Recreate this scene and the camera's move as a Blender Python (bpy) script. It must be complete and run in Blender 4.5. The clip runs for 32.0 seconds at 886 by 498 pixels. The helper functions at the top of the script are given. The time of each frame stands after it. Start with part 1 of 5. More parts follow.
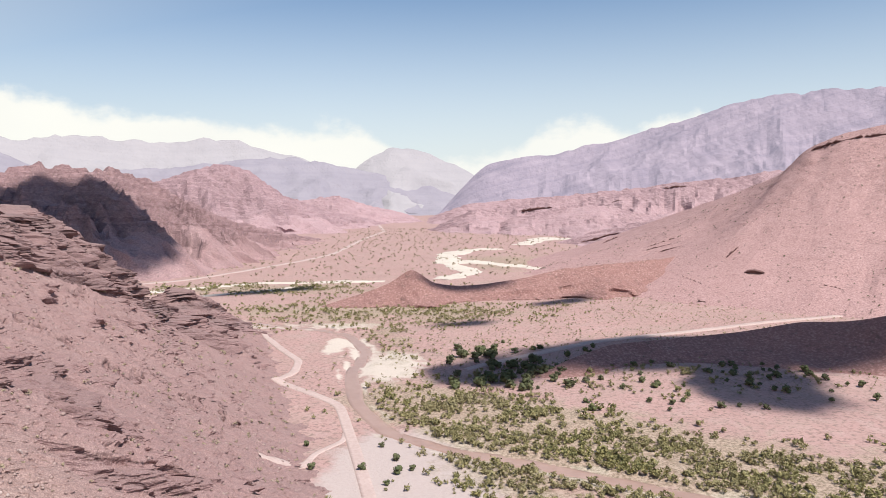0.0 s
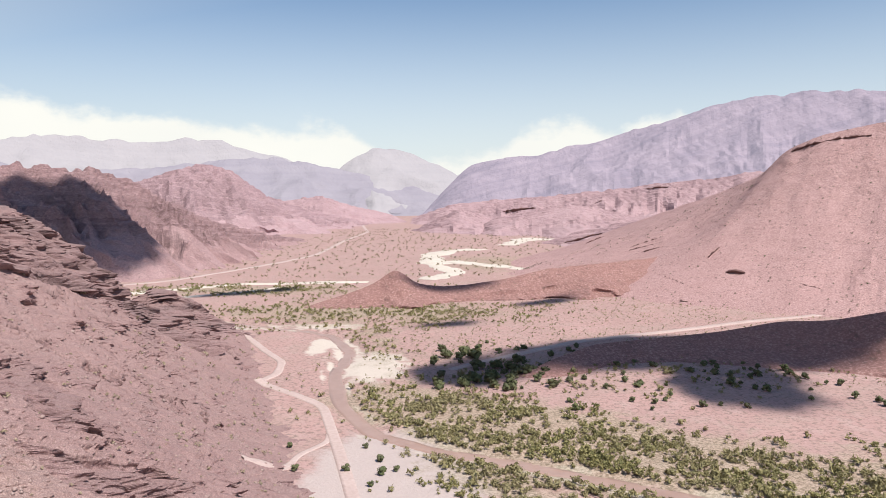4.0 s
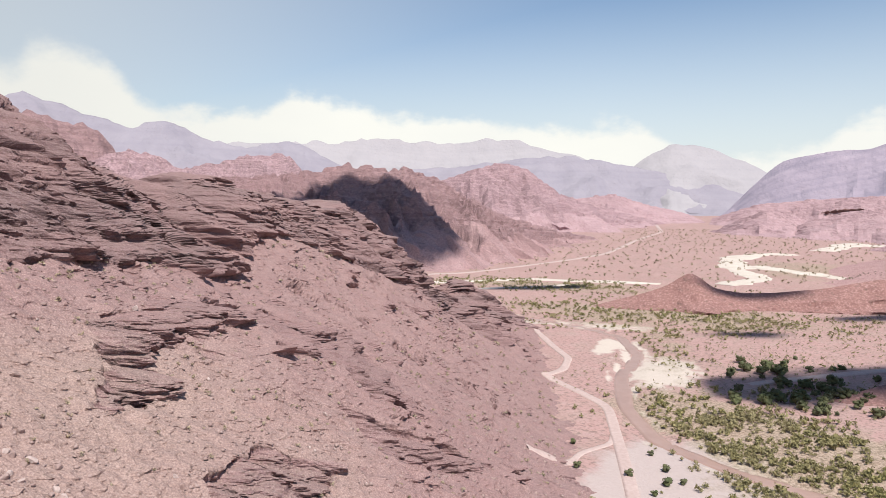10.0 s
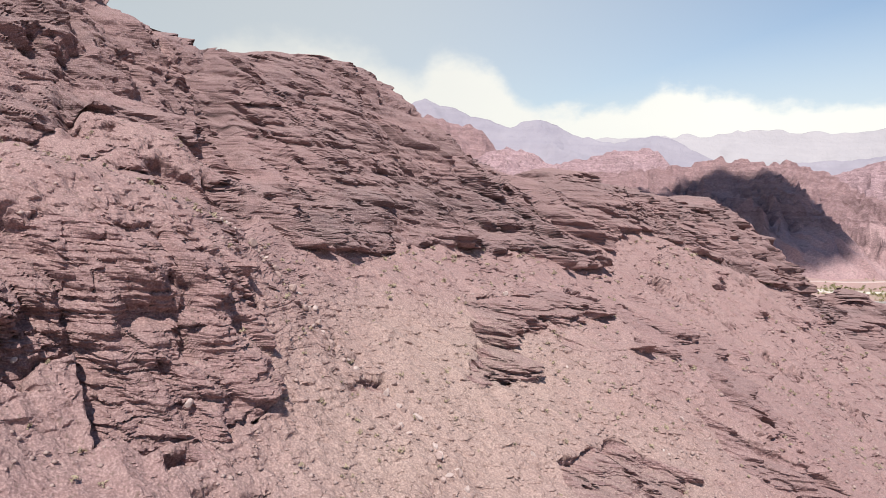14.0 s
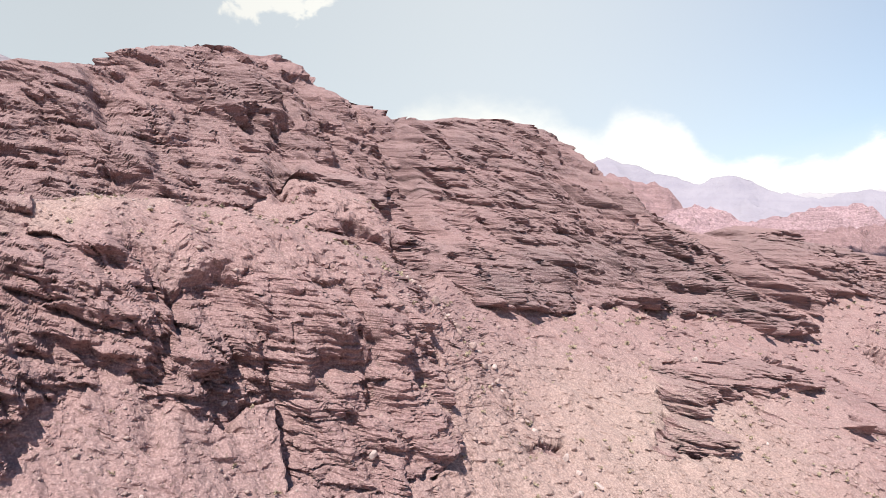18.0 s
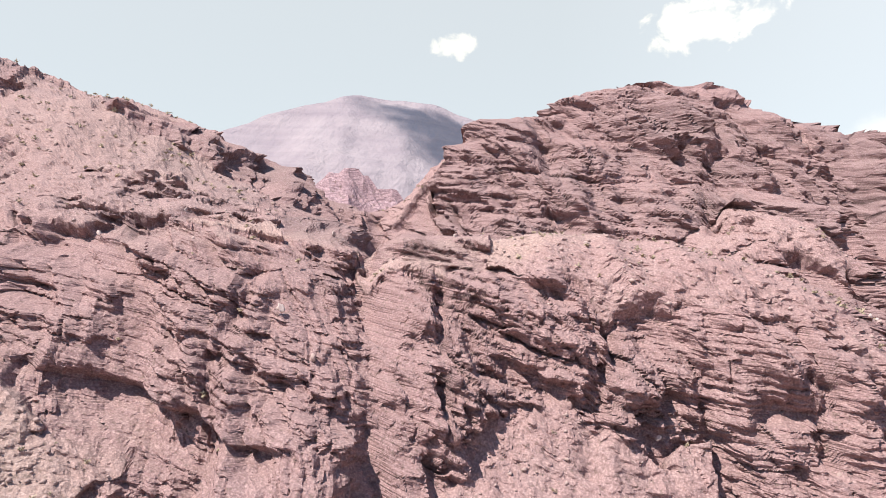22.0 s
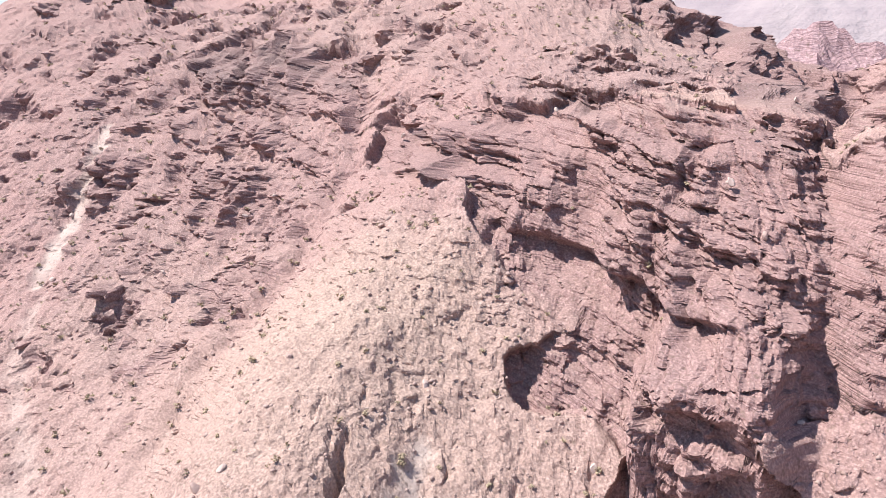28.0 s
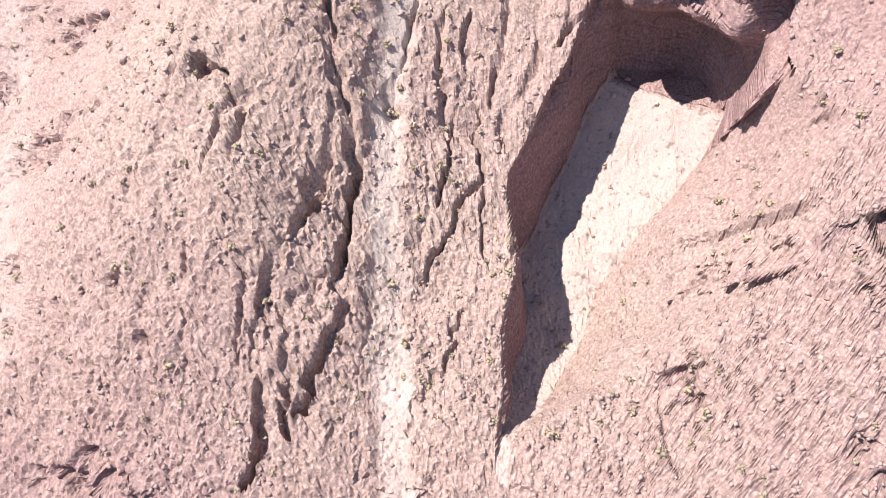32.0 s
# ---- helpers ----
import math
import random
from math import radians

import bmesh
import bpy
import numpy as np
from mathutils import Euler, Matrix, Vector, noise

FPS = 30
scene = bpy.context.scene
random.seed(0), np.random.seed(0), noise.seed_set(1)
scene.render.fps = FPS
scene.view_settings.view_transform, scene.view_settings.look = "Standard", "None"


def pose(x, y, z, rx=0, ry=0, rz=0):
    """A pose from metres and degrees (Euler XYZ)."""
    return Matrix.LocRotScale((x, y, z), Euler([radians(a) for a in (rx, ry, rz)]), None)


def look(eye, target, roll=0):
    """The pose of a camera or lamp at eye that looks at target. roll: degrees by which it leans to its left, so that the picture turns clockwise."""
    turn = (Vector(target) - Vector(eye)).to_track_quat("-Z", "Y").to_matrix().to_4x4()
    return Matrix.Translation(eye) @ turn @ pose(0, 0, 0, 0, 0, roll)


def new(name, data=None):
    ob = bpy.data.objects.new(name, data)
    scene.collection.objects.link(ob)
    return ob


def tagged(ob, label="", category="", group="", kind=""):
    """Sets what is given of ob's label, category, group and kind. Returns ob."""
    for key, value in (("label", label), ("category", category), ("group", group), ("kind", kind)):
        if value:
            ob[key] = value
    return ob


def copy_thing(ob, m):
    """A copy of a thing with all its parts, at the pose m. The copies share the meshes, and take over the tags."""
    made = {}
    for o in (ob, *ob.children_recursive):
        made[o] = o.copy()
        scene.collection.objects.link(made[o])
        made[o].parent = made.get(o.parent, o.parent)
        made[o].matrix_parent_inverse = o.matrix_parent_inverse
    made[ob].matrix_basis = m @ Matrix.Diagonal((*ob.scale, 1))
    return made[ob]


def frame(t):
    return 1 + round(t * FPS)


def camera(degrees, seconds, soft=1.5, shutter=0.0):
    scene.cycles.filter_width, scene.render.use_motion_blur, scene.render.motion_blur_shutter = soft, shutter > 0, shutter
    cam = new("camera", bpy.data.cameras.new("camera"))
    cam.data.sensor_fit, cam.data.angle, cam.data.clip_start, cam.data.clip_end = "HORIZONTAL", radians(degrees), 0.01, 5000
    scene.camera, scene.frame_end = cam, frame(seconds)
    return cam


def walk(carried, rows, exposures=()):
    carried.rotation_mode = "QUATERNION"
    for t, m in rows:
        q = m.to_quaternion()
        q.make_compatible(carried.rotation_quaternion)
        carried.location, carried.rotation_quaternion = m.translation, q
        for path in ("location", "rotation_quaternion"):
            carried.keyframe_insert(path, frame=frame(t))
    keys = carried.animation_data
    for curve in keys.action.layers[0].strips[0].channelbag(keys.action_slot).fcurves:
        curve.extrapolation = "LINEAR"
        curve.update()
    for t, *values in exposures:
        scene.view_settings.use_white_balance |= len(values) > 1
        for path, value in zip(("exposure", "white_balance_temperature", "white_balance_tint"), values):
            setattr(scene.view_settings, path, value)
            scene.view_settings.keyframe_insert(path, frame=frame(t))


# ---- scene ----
cam = camera(64.0, 32.0, soft=0.9)
EYE = (0, 0, 120)
PATH = [
    (0.0, 85.48, 0.36, 0.00), (0.5, 85.49, 0.36, -0.17), (1.0, 85.49, 0.35, -0.32),
    (1.5, 85.52, 0.34, -0.48), (2.0, 85.53, 0.33, -0.66), (2.5, 85.53, 0.32, -0.82),
    (3.0, 85.53, 0.33, -0.97), (3.5, 85.52, 0.32, -1.14), (5.5, 85.48, 0.31, -1.72),
    (6.0, 85.47, 0.32, -1.86), (6.5, 85.47, 0.32, -2.00), (7.0, 85.47, 0.34, -2.12),
    (7.5, 85.47, 0.35, -2.22), (8.0, 85.47, 0.40, -2.26), (8.5, 85.50, 0.28, 6.94),
    (9.0, 85.48, 0.15, 12.84), (9.5, 85.47, 0.10, 17.48), (10.0, 85.42, 0.03, 21.94),
    (10.5, 85.37, -0.03, 25.98), (11.0, 85.31, -0.12, 30.24), (11.5, 85.25, -0.16, 33.97),
    (12.0, 85.20, -0.19, 37.11), (12.5, 85.14, -0.23, 40.41), (13.0, 85.07, -0.29, 43.76),
    (13.5, 85.02, -0.28, 47.34), (14.0, 84.96, -0.35, 50.76), (14.5, 84.92, -0.31, 53.96),
    (15.0, 84.70, -0.32, 56.84), (15.5, 82.76, -0.36, 59.13), (16.1, 80.90, -0.35, 61.60),
    (16.7, 80.40, -0.32, 64.00), (17.5, 84.47, -0.28, 65.08), (18.0, 89.69, -0.22, 65.23),
    (18.5, 92.15, -0.02, 66.66), (19.0, 92.26, 0.02, 72.96), (19.5, 92.29, -0.15, 79.48),
    (20.0, 92.29, -0.22, 82.67), (20.5, 92.29, -0.17, 84.81), (21.0, 92.27, -0.12, 88.89),
    (21.5, 92.27, -0.16, 94.21), (22.0, 92.26, -0.15, 99.12), (22.5, 92.25, -0.11, 104.28),
    (23.0, 92.25, -0.09, 108.84), (23.5, 92.24, -0.08, 113.84), (24.0, 92.26, -0.06, 119.06),
    (24.5, 92.27, -0.08, 124.07), (25.0, 92.29, -0.07, 128.51), (25.5, 92.33, -0.08, 132.42),
    (26.1, 92.35, -0.00, 133.90), (26.8, 92.10, 0.20, 134.06), (27.5, 87.70, 0.34, 134.04),
    (28.0, 82.09, 0.33, 133.98), (28.5, 76.46, 0.32, 133.91), (29.0, 70.83, 0.30, 133.85),
    (29.5, 65.21, 0.32, 133.79), (30.0, 59.63, 0.28, 133.76), (30.5, 54.06, 0.29, 133.72),
    (31.0, 48.93, 0.27, 133.67), (31.5, 44.19, 0.26, 133.60), (32.0, 42.31, 0.29, 133.54),
]
EXPOSURE = [(0.0, 0.4), (8.0, 0.38), (13.0, 0.42), (19.0, 0.85), (23.0, 1.0), (25.0, 1.05), (28.0, 1.15), (30.0, 1.22), (32.0, 1.22)]
walk(cam, [(t, pose(*EYE, a, b, c)) for t, a, b, c in PATH], EXPOSURE)

# ---- sky, sun ----
SUN_AZ, SUN_EL = 222.0, 58.0        # degrees left of the y axis, degrees above the horizon


def bearing(az):
    return Vector((-math.sin(radians(az)), math.cos(radians(az)), 0))


SUN_DIR = bearing(SUN_AZ) * math.cos(radians(SUN_EL)) + Vector((0, 0, math.sin(radians(SUN_EL))))
lamp = bpy.data.lights.new("sun", "SUN")
lamp.energy, lamp.angle, lamp.color = 4.8, radians(0.53), (1.0, 0.955, 0.89)
sun = new("sun", lamp)
sun.matrix_world = look(SUN_DIR * 100, (0, 0, 0))


class Nodes:
    """Small helper to write node trees line by line."""

    def __init__(self, tree):
        self.t = tree
        tree.nodes.clear()

    def add(self, kind, **sets):
        n = self.t.nodes.new(kind)
        for k, v in sets.items():
            if k == "op":
                n.operation = v
            elif k == "blend":
                n.blend_type = v
            elif k == "data":
                n.data_type = v
            elif k == "sky":
                n.sky_type = v
            elif k == "attr":
                n.attribute_name = v
        return n

    def put(self, socket, value):
        if isinstance(value, bpy.types.NodeSocket):
            self.t.links.new(value, socket)
        elif value is not None:
            socket.default_value = value

    def math(self, op, a, b=None, c=None, clamp=False):
        n = self.add("ShaderNodeMath", op=op)
        n.use_clamp = clamp
        for i, v in enumerate((a, b, c)):
            self.put(n.inputs[i], v)
        return n.outputs[0]

    def mix(self, fac, a, b, blend="MIX"):
        n = self.add("ShaderNodeMix", data="RGBA", blend=blend)
        self.put(n.inputs[0], fac)
        self.put(n.inputs[6], a if not isinstance(a, tuple) else (*a, 1) if len(a) == 3 else a)
        self.put(n.inputs[7], b if not isinstance(b, tuple) else (*b, 1) if len(b) == 3 else b)
        return n.outputs[2]

    def noise(self, vec, scale, detail=4.0, rough=0.55, distort=0.0):
        n = self.add("ShaderNodeTexNoise")
        self.put(n.inputs["Vector"], vec)
        n.inputs["Scale"].default_value = scale
        n.inputs["Detail"].default_value = detail
        n.inputs["Roughness"].default_value = rough
        n.inputs["Distortion"].default_value = distort
        return n.outputs["Fac"]

    def ramp(self, fac, *stops):
        n = self.add("ShaderNodeValToRGB")
        self.put(n.inputs[0], fac)
        e = n.color_ramp.elements
        while len(e) < len(stops):
            e.new(0.5)
        for el, (p, c) in zip(e, stops):
            el.position = p
            el.color = (c, c, c, 1) if isinstance(c, (int, float)) else (*c, 1)
        return n.outputs[0]

    def attr(self, name):
        return self.add("ShaderNodeAttribute", attr=name).outputs["Fac"]

    def span(self, v, a, b, c=0.0, d=1.0, smooth=False):
        n = self.add("ShaderNodeMapRange")
        n.interpolation_type = "SMOOTHSTEP" if smooth else "LINEAR"
        for i, x in enumerate((v, a, b, c, d)):
            self.put(n.inputs[i], x)
        return n.outputs[0]

    def mapping(self, vec, scale=(1, 1, 1), rot=(0, 0, 0)):
        n = self.add("ShaderNodeMapping")
        self.put(n.inputs[0], vec)
        n.inputs["Scale"].default_value = scale
        n.inputs["Rotation"].default_value = rot
        return n.outputs[0]

    def bump(self, height, strength, dist, normal=None):
        n = self.add("ShaderNodeBump")
        n.inputs["Strength"].default_value = strength
        n.inputs["Distance"].default_value = dist
        self.put(n.inputs["Height"], height)
        if normal is not None:
            self.put(n.inputs["Normal"], normal)
        return n.outputs[0]


world = bpy.data.worlds.new("world")
scene.world = world
world.use_nodes = True
W = Nodes(world.node_tree)
sky = W.add("ShaderNodeTexSky", sky="NISHITA")
sky.sun_disc, sky.sun_elevation, sky.sun_rotation = False, radians(SUN_EL), radians(-SUN_AZ)
sky.altitude, sky.air_density, sky.dust_density, sky.ozone_density = 1500, 1.1, 0.5, 2.0
geo = W.add("ShaderNodeTexCoord").outputs["Generated"]
sep = W.add("ShaderNodeSeparateXYZ")
W.put(sep.inputs[0], geo)
sx, sy, sz = sep.outputs
elev = W.math("MULTIPLY", W.math("ARCSINE", sz), 57.2958)
azim = W.math("MULTIPLY", W.math("ARCTAN2", W.math("MULTIPLY", sx, -1.0), sy), 57.2958)
# tops of the cumulus bank along the horizon: (azimuth to the left, elevation)
TOPS = [(-60, 5), (-21.5, 4.8), (-19.5, 6.2), (-17, 6.2), (-14.8, 4.6), (-12, 5.7), (-8, 5.6), (-6, 3.6), (1, 3.0), (5, 4.2), (8, 5.6),
        (12, 5.4), (17, 6.0), (22, 6.4), (26, 6.2), (29, 7.6), (34, 7.8), (37, 6.6), (43, 6.6), (47, 9.8), (51, 10.4), (53, 9.2),
        (56, 10.0), (59, 10.6), (65, 11.2), (70, 9.0), (78, 7.0), (90, 7.0), (180, 6.0)]


def piecewise(pairs, lo, hi, top):
    """A curve through (azimuth, elevation) pairs."""
    n = W.add("ShaderNodeFloatCurve")
    c = n.mapping.curves[0]
    for i, (a, e) in enumerate(pairs):
        p = ((a - lo) / (hi - lo), e / top)
        if i == 0:
            c.points[0].location = p
        elif i == len(pairs) - 1:
            c.points[-1].location = p
        else:
            c.points.new(*p)
    n.mapping.update()
    W.put(n.inputs["Value"], W.span(azim, lo, hi))
    return W.math("MULTIPLY", n.outputs[0], top)


puff = W.noise(W.mapping(geo, (1, 1, 1.6)), 16.0, 7.0, 0.62)
tuft = W.noise(W.mapping(geo, (1, 1, 1.3)), 26.0, 8.0, 0.6, 0.3)
puff_big = W.noise(W.mapping(geo, (1, 1, 2.0)), 5.0, 3.0, 0.5)
edge = W.math("ADD", W.math("SUBTRACT", piecewise(TOPS, -60, 180, 20.0), elev), W.math("MULTIPLY", W.math("SUBTRACT", puff, 0.55), 3.6))
bank = W.span(edge, W.span(azim, 40, 62, -0.3, -1.6), W.span(azim, 40, 62, 1.1, 2.4), smooth=True)


def puffball(az, el, wide, high):
    da = W.math("DIVIDE", W.math("SUBTRACT", azim, az), wide)
    de = W.math("DIVIDE", W.math("SUBTRACT", elev, el), high)
    q = W.math("SUBTRACT", 1.0, W.math("ADD", W.math("MULTIPLY", da, da), W.math("MULTIPLY", de, de)))
    return W.span(W.math("ADD", q, W.math("MULTIPLY", W.math("SUBTRACT", tuft, 0.5), 4.6)), 0.0, 0.7, smooth=True)


clouds = bank
for spec in ((78.5, 19.0, 4.8, 2.1), (98.0, 18.2, 1.9, 1.0)):
    clouds = W.math("MAXIMUM", clouds, puffball(*spec))
glow = W.mix(W.span(azim, 30, 85), W.mix(puff_big, (9.0, 8.9, 8.2), (7.8, 7.9, 7.6)), (6.1, 6.1, 5.8))
veil = W.math("MAXIMUM", W.span(elev, 19, -1, 0.0, 0.85, smooth=True), W.math("MULTIPLY", W.span(azim, 6, 66, 0.1, 0.82, smooth=True), W.span(elev, 24, 40, 1.0, 0.0, smooth=True)))
tinted = W.mix(1.0, sky.outputs[0], (0.93, 1.02, 1.06), "MULTIPLY")
pale = W.mix(veil, tinted, W.mix(W.span(azim, 10, 90), (6.9, 7.2, 7.25), (4.75, 4.98, 4.9)))
bg = W.add("ShaderNodeBackground")
W.put(bg.inputs[0], W.mix(clouds, pale, glow))
bg.inputs[1].default_value = 0.088
W.put(W.add("ShaderNodeOutputWorld").inputs[0], bg.outputs[0])

# ---- materials ----
def material(name):
    m = bpy.data.materials.new(name)
    m.use_nodes = True
    return m, Nodes(m.node_tree)


def finish(N, color, rough=0.95, normal=None, glow=None, spec=0.15):
    b = N.add("ShaderNodeBsdfPrincipled")
    N.put(b.inputs["Base Color"], color if not isinstance(color, tuple) else (*color, 1))
    N.put(b.inputs["Roughness"], rough)
    b.inputs["Specular IOR Level"].default_value = spec
    if normal is not None:
        N.put(b.inputs["Normal"], normal)
    # emission, which the far ranges use as painted haze
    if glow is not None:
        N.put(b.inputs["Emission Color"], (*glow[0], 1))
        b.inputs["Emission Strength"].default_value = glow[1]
    N.put(N.add("ShaderNodeOutputMaterial").inputs[0], b.outputs[0])


def hill_material(name, rock_a, rock_b, soil_a, soil_b, bed, grain, relief, glow=None):
    """Layered rock where the attribute rock is high, loose scree elsewhere; bed: thickness of a layer in metres."""
    m, N = material(name)
    P = N.add("ShaderNodeNewGeometry").outputs["Position"]
    rock, strata, buff = N.attr("rock"), N.attr("strata"), N.attr("buff")
    wide = N.noise(P, 0.012 / max(bed, 1), 4, 0.6)
    mid = N.noise(P, 0.11 / bed, 5, 0.6)
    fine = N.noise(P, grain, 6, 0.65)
    comb = N.add("ShaderNodeCombineXYZ")
    N.put(comb.inputs[2], strata)
    N.put(comb.inputs[0], N.math("MULTIPLY", wide, 3.0))
    layers = N.noise(comb.outputs[0], 0.55 / bed, 6, 0.7)
    thin = N.noise(comb.outputs[0], 2.6 / bed, 3, 0.6)
    soil = N.mix(N.span(mid, 0.3, 0.7), soil_a, soil_b)
    soil = N.mix(N.math("MULTIPLY", buff, 0.7), soil, (0.425, 0.32, 0.264))
    # dark weathering on gravel and rock, which also paints in shade of steep faces
    soil = N.mix(N.math("MULTIPLY", N.attr("patina"), N.span(mid, 0.3, 0.65, 0.15, 0.55)), soil, (0.205, 0.163, 0.158))
    stone = N.mix(N.span(layers, 0.32, 0.68), rock_a, rock_b)
    stone = N.mix(N.span(thin, 0.45, 0.7, 0.0, 0.35), stone, soil_a)
    stone = N.mix(N.math("MULTIPLY", N.attr("patina"), N.span(mid, 0.25, 0.6, 0.4, 0.92)), stone, (0.135, 0.088, 0.093))
    edge = N.span(N.math("ADD", rock, N.math("MULTIPLY", N.math("SUBTRACT", mid, 0.5), 0.9)), 0.3, 0.62, smooth=True)
    flat = N.add("ShaderNodeSeparateXYZ")
    N.put(flat.inputs[0], N.add("ShaderNodeNewGeometry").outputs["True Normal"])
    # upward treads take the paler soil colour, partly painting in their sunlit look
    lit_tread_soil = N.math("MULTIPLY", N.span(flat.outputs[2], 0.62, 0.9), N.span(mid, 0.3, 0.6, 0.25, 0.8))
    col = N.mix(N.math("MULTIPLY", edge, N.math("SUBTRACT", 1.0, lit_tread_soil)), soil, stone)
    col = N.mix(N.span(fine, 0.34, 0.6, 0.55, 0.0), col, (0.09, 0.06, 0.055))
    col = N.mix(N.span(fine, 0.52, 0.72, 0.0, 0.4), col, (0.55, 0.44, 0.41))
    col = N.mix(N.span(wide, 0.4, 0.7, 0.0, 0.3), col, soil_b)
    col = N.mix(N.attr("pale"), col, N.mix(fine, (0.395, 0.318, 0.288), (0.49, 0.405, 0.368)))
    spots = N.noise(P, grain * 0.45, 2, 0.5)
    col = N.mix(N.span(spots, 0.30, 0.40, 0.55, 0.0), col, (0.12, 0.085, 0.07))
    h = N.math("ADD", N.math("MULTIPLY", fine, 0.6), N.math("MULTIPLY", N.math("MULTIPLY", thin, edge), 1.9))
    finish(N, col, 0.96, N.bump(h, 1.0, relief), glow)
    return m


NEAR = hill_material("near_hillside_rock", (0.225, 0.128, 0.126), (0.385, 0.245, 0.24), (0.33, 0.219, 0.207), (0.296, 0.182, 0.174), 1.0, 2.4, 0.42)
# FARSIDE and PINK mix the rock's own colour with a painted haze tint
FARSIDE = hill_material("hazed_red_hill_rock", (0.17, 0.10, 0.108), (0.37, 0.24, 0.245), (0.385, 0.257, 0.258), (0.345, 0.214, 0.218), 3.0, 0.6, 1.0)
REDHILL = hill_material("broad_red_hill_soil", (0.21, 0.115, 0.108), (0.40, 0.25, 0.235), (0.45, 0.283, 0.272), (0.415, 0.253, 0.243), 3.0, 0.6, 1.3)
PINK = hill_material("hazed_pink_hill_rock", (0.27, 0.175, 0.195), (0.43, 0.295, 0.315), (0.45, 0.31, 0.325), (0.41, 0.27, 0.288), 5.0, 0.35, 1.6)
REDEARTH = hill_material("bare_red_earth", (0.30, 0.17, 0.155), (0.34, 0.205, 0.185), (0.31, 0.17, 0.152), (0.27, 0.142, 0.128), 2.0, 0.5, 0.35)


# Distance haze is painted in: bluish base colours and a faint emission.
def painted_haze_material(name, a, b, glow):
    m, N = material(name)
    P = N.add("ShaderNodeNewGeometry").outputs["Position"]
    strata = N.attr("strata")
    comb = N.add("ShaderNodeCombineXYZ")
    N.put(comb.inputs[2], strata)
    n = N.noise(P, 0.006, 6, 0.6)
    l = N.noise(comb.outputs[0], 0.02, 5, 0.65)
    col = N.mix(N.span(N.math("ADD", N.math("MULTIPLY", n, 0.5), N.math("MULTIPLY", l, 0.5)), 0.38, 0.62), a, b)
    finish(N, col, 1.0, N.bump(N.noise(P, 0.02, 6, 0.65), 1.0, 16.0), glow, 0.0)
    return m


# the last colour and strength imitate air haze; the mountains give off no light
LILAC = painted_haze_material("hazy_lilac_mountain", (0.13, 0.105, 0.13), (0.24, 0.19, 0.215), ((0.60, 0.57, 0.72), 0.29))
MAUVE = painted_haze_material("hazy_mauve_mountain", (0.17, 0.135, 0.15), (0.26, 0.215, 0.22), ((0.60, 0.62, 0.74), 0.11))
BLUE = painted_haze_material("hazy_blue_mountain", (0.15, 0.135, 0.165), (0.20, 0.18, 0.205), ((0.72, 0.68, 0.76), 0.25))
PALEBLUE = painted_haze_material("hazy_pale_blue_mountain", (0.15, 0.14, 0.155), (0.19, 0.175, 0.185), ((0.82, 0.77, 0.80), 0.36))


def ground_material():
    m, N = material("valley_floor")
    P = N.add("ShaderNodeNewGeometry").outputs["Position"]
    veg, sand, grey = N.attr("veg"), N.attr("sand"), N.attr("grey")
    wide, mid, fine = N.noise(P, 0.012, 5, 0.6), N.noise(P, 0.07, 5, 0.6), N.noise(P, 0.7, 5, 0.65)
    col = N.mix(N.span(wide, 0.35, 0.65), (0.41, 0.255, 0.235), (0.365, 0.228, 0.21))
    col = N.mix(N.span(mid, 0.5, 0.72, 0.0, 0.5), col, (0.44, 0.33, 0.30))
    col = N.mix(N.span(N.noise(P, 0.35, 3, 0.6), 0.36, 0.52, 0.6, 0.0), col, (0.16, 0.125, 0.10))
    col = N.mix(N.span(N.noise(P, 0.03, 4, 0.6), 0.46, 0.62, 0.0, 0.28), col, (0.31, 0.24, 0.20))
    col = N.mix(N.math("MULTIPLY", N.span(fine, 0.45, 0.7), 0.4), col, (0.48, 0.35, 0.32))
    g = N.span(N.math("ADD", grey, N.math("MULTIPLY", N.math("SUBTRACT", mid, 0.5), 0.7)), 0.3, 0.6, smooth=True)
    col = N.mix(g, col, N.mix(fine, (0.39, 0.315, 0.295), (0.475, 0.395, 0.372)))
    s = N.span(N.math("ADD", sand, N.math("MULTIPLY", N.math("SUBTRACT", mid, 0.5), 1.0)), 0.35, 0.6, smooth=True)
    col = N.mix(s, col, N.mix(fine, (0.46, 0.385, 0.33), (0.58, 0.51, 0.45)))
    v = N.span(N.math("ADD", veg, N.math("MULTIPLY", N.math("SUBTRACT", mid, 0.5), 1.4)), 0.25, 0.75, 0.0, 0.7, smooth=True)
    col = N.mix(v, col, N.mix(N.span(fine, 0.4, 0.6), (0.17, 0.14, 0.085), (0.42, 0.34, 0.26)))
    finish(N, col, 0.97, N.bump(N.math("ADD", fine, N.math("MULTIPLY", mid, 2.0)), 1.0, 0.4))
    return m


GROUND = ground_material()


def plain_material(name, a, b, scale, rough=0.95, relief=0.05, spec=0.15):
    m, N = material(name)
    P = N.add("ShaderNodeNewGeometry").outputs["Position"]
    n = N.math("ADD", N.math("MULTIPLY", N.noise(P, scale, 5, 0.6), 0.6), N.math("MULTIPLY", N.noise(P, scale * 0.12, 3, 0.5), 0.4))
    finish(N, N.mix(N.span(n, 0.35, 0.65), a, b), rough, N.bump(n, 1.0, relief), None, spec)
    return m


DIRT = plain_material("pale_dirt_road", (0.40, 0.30, 0.275), (0.49, 0.38, 0.35), 0.5)
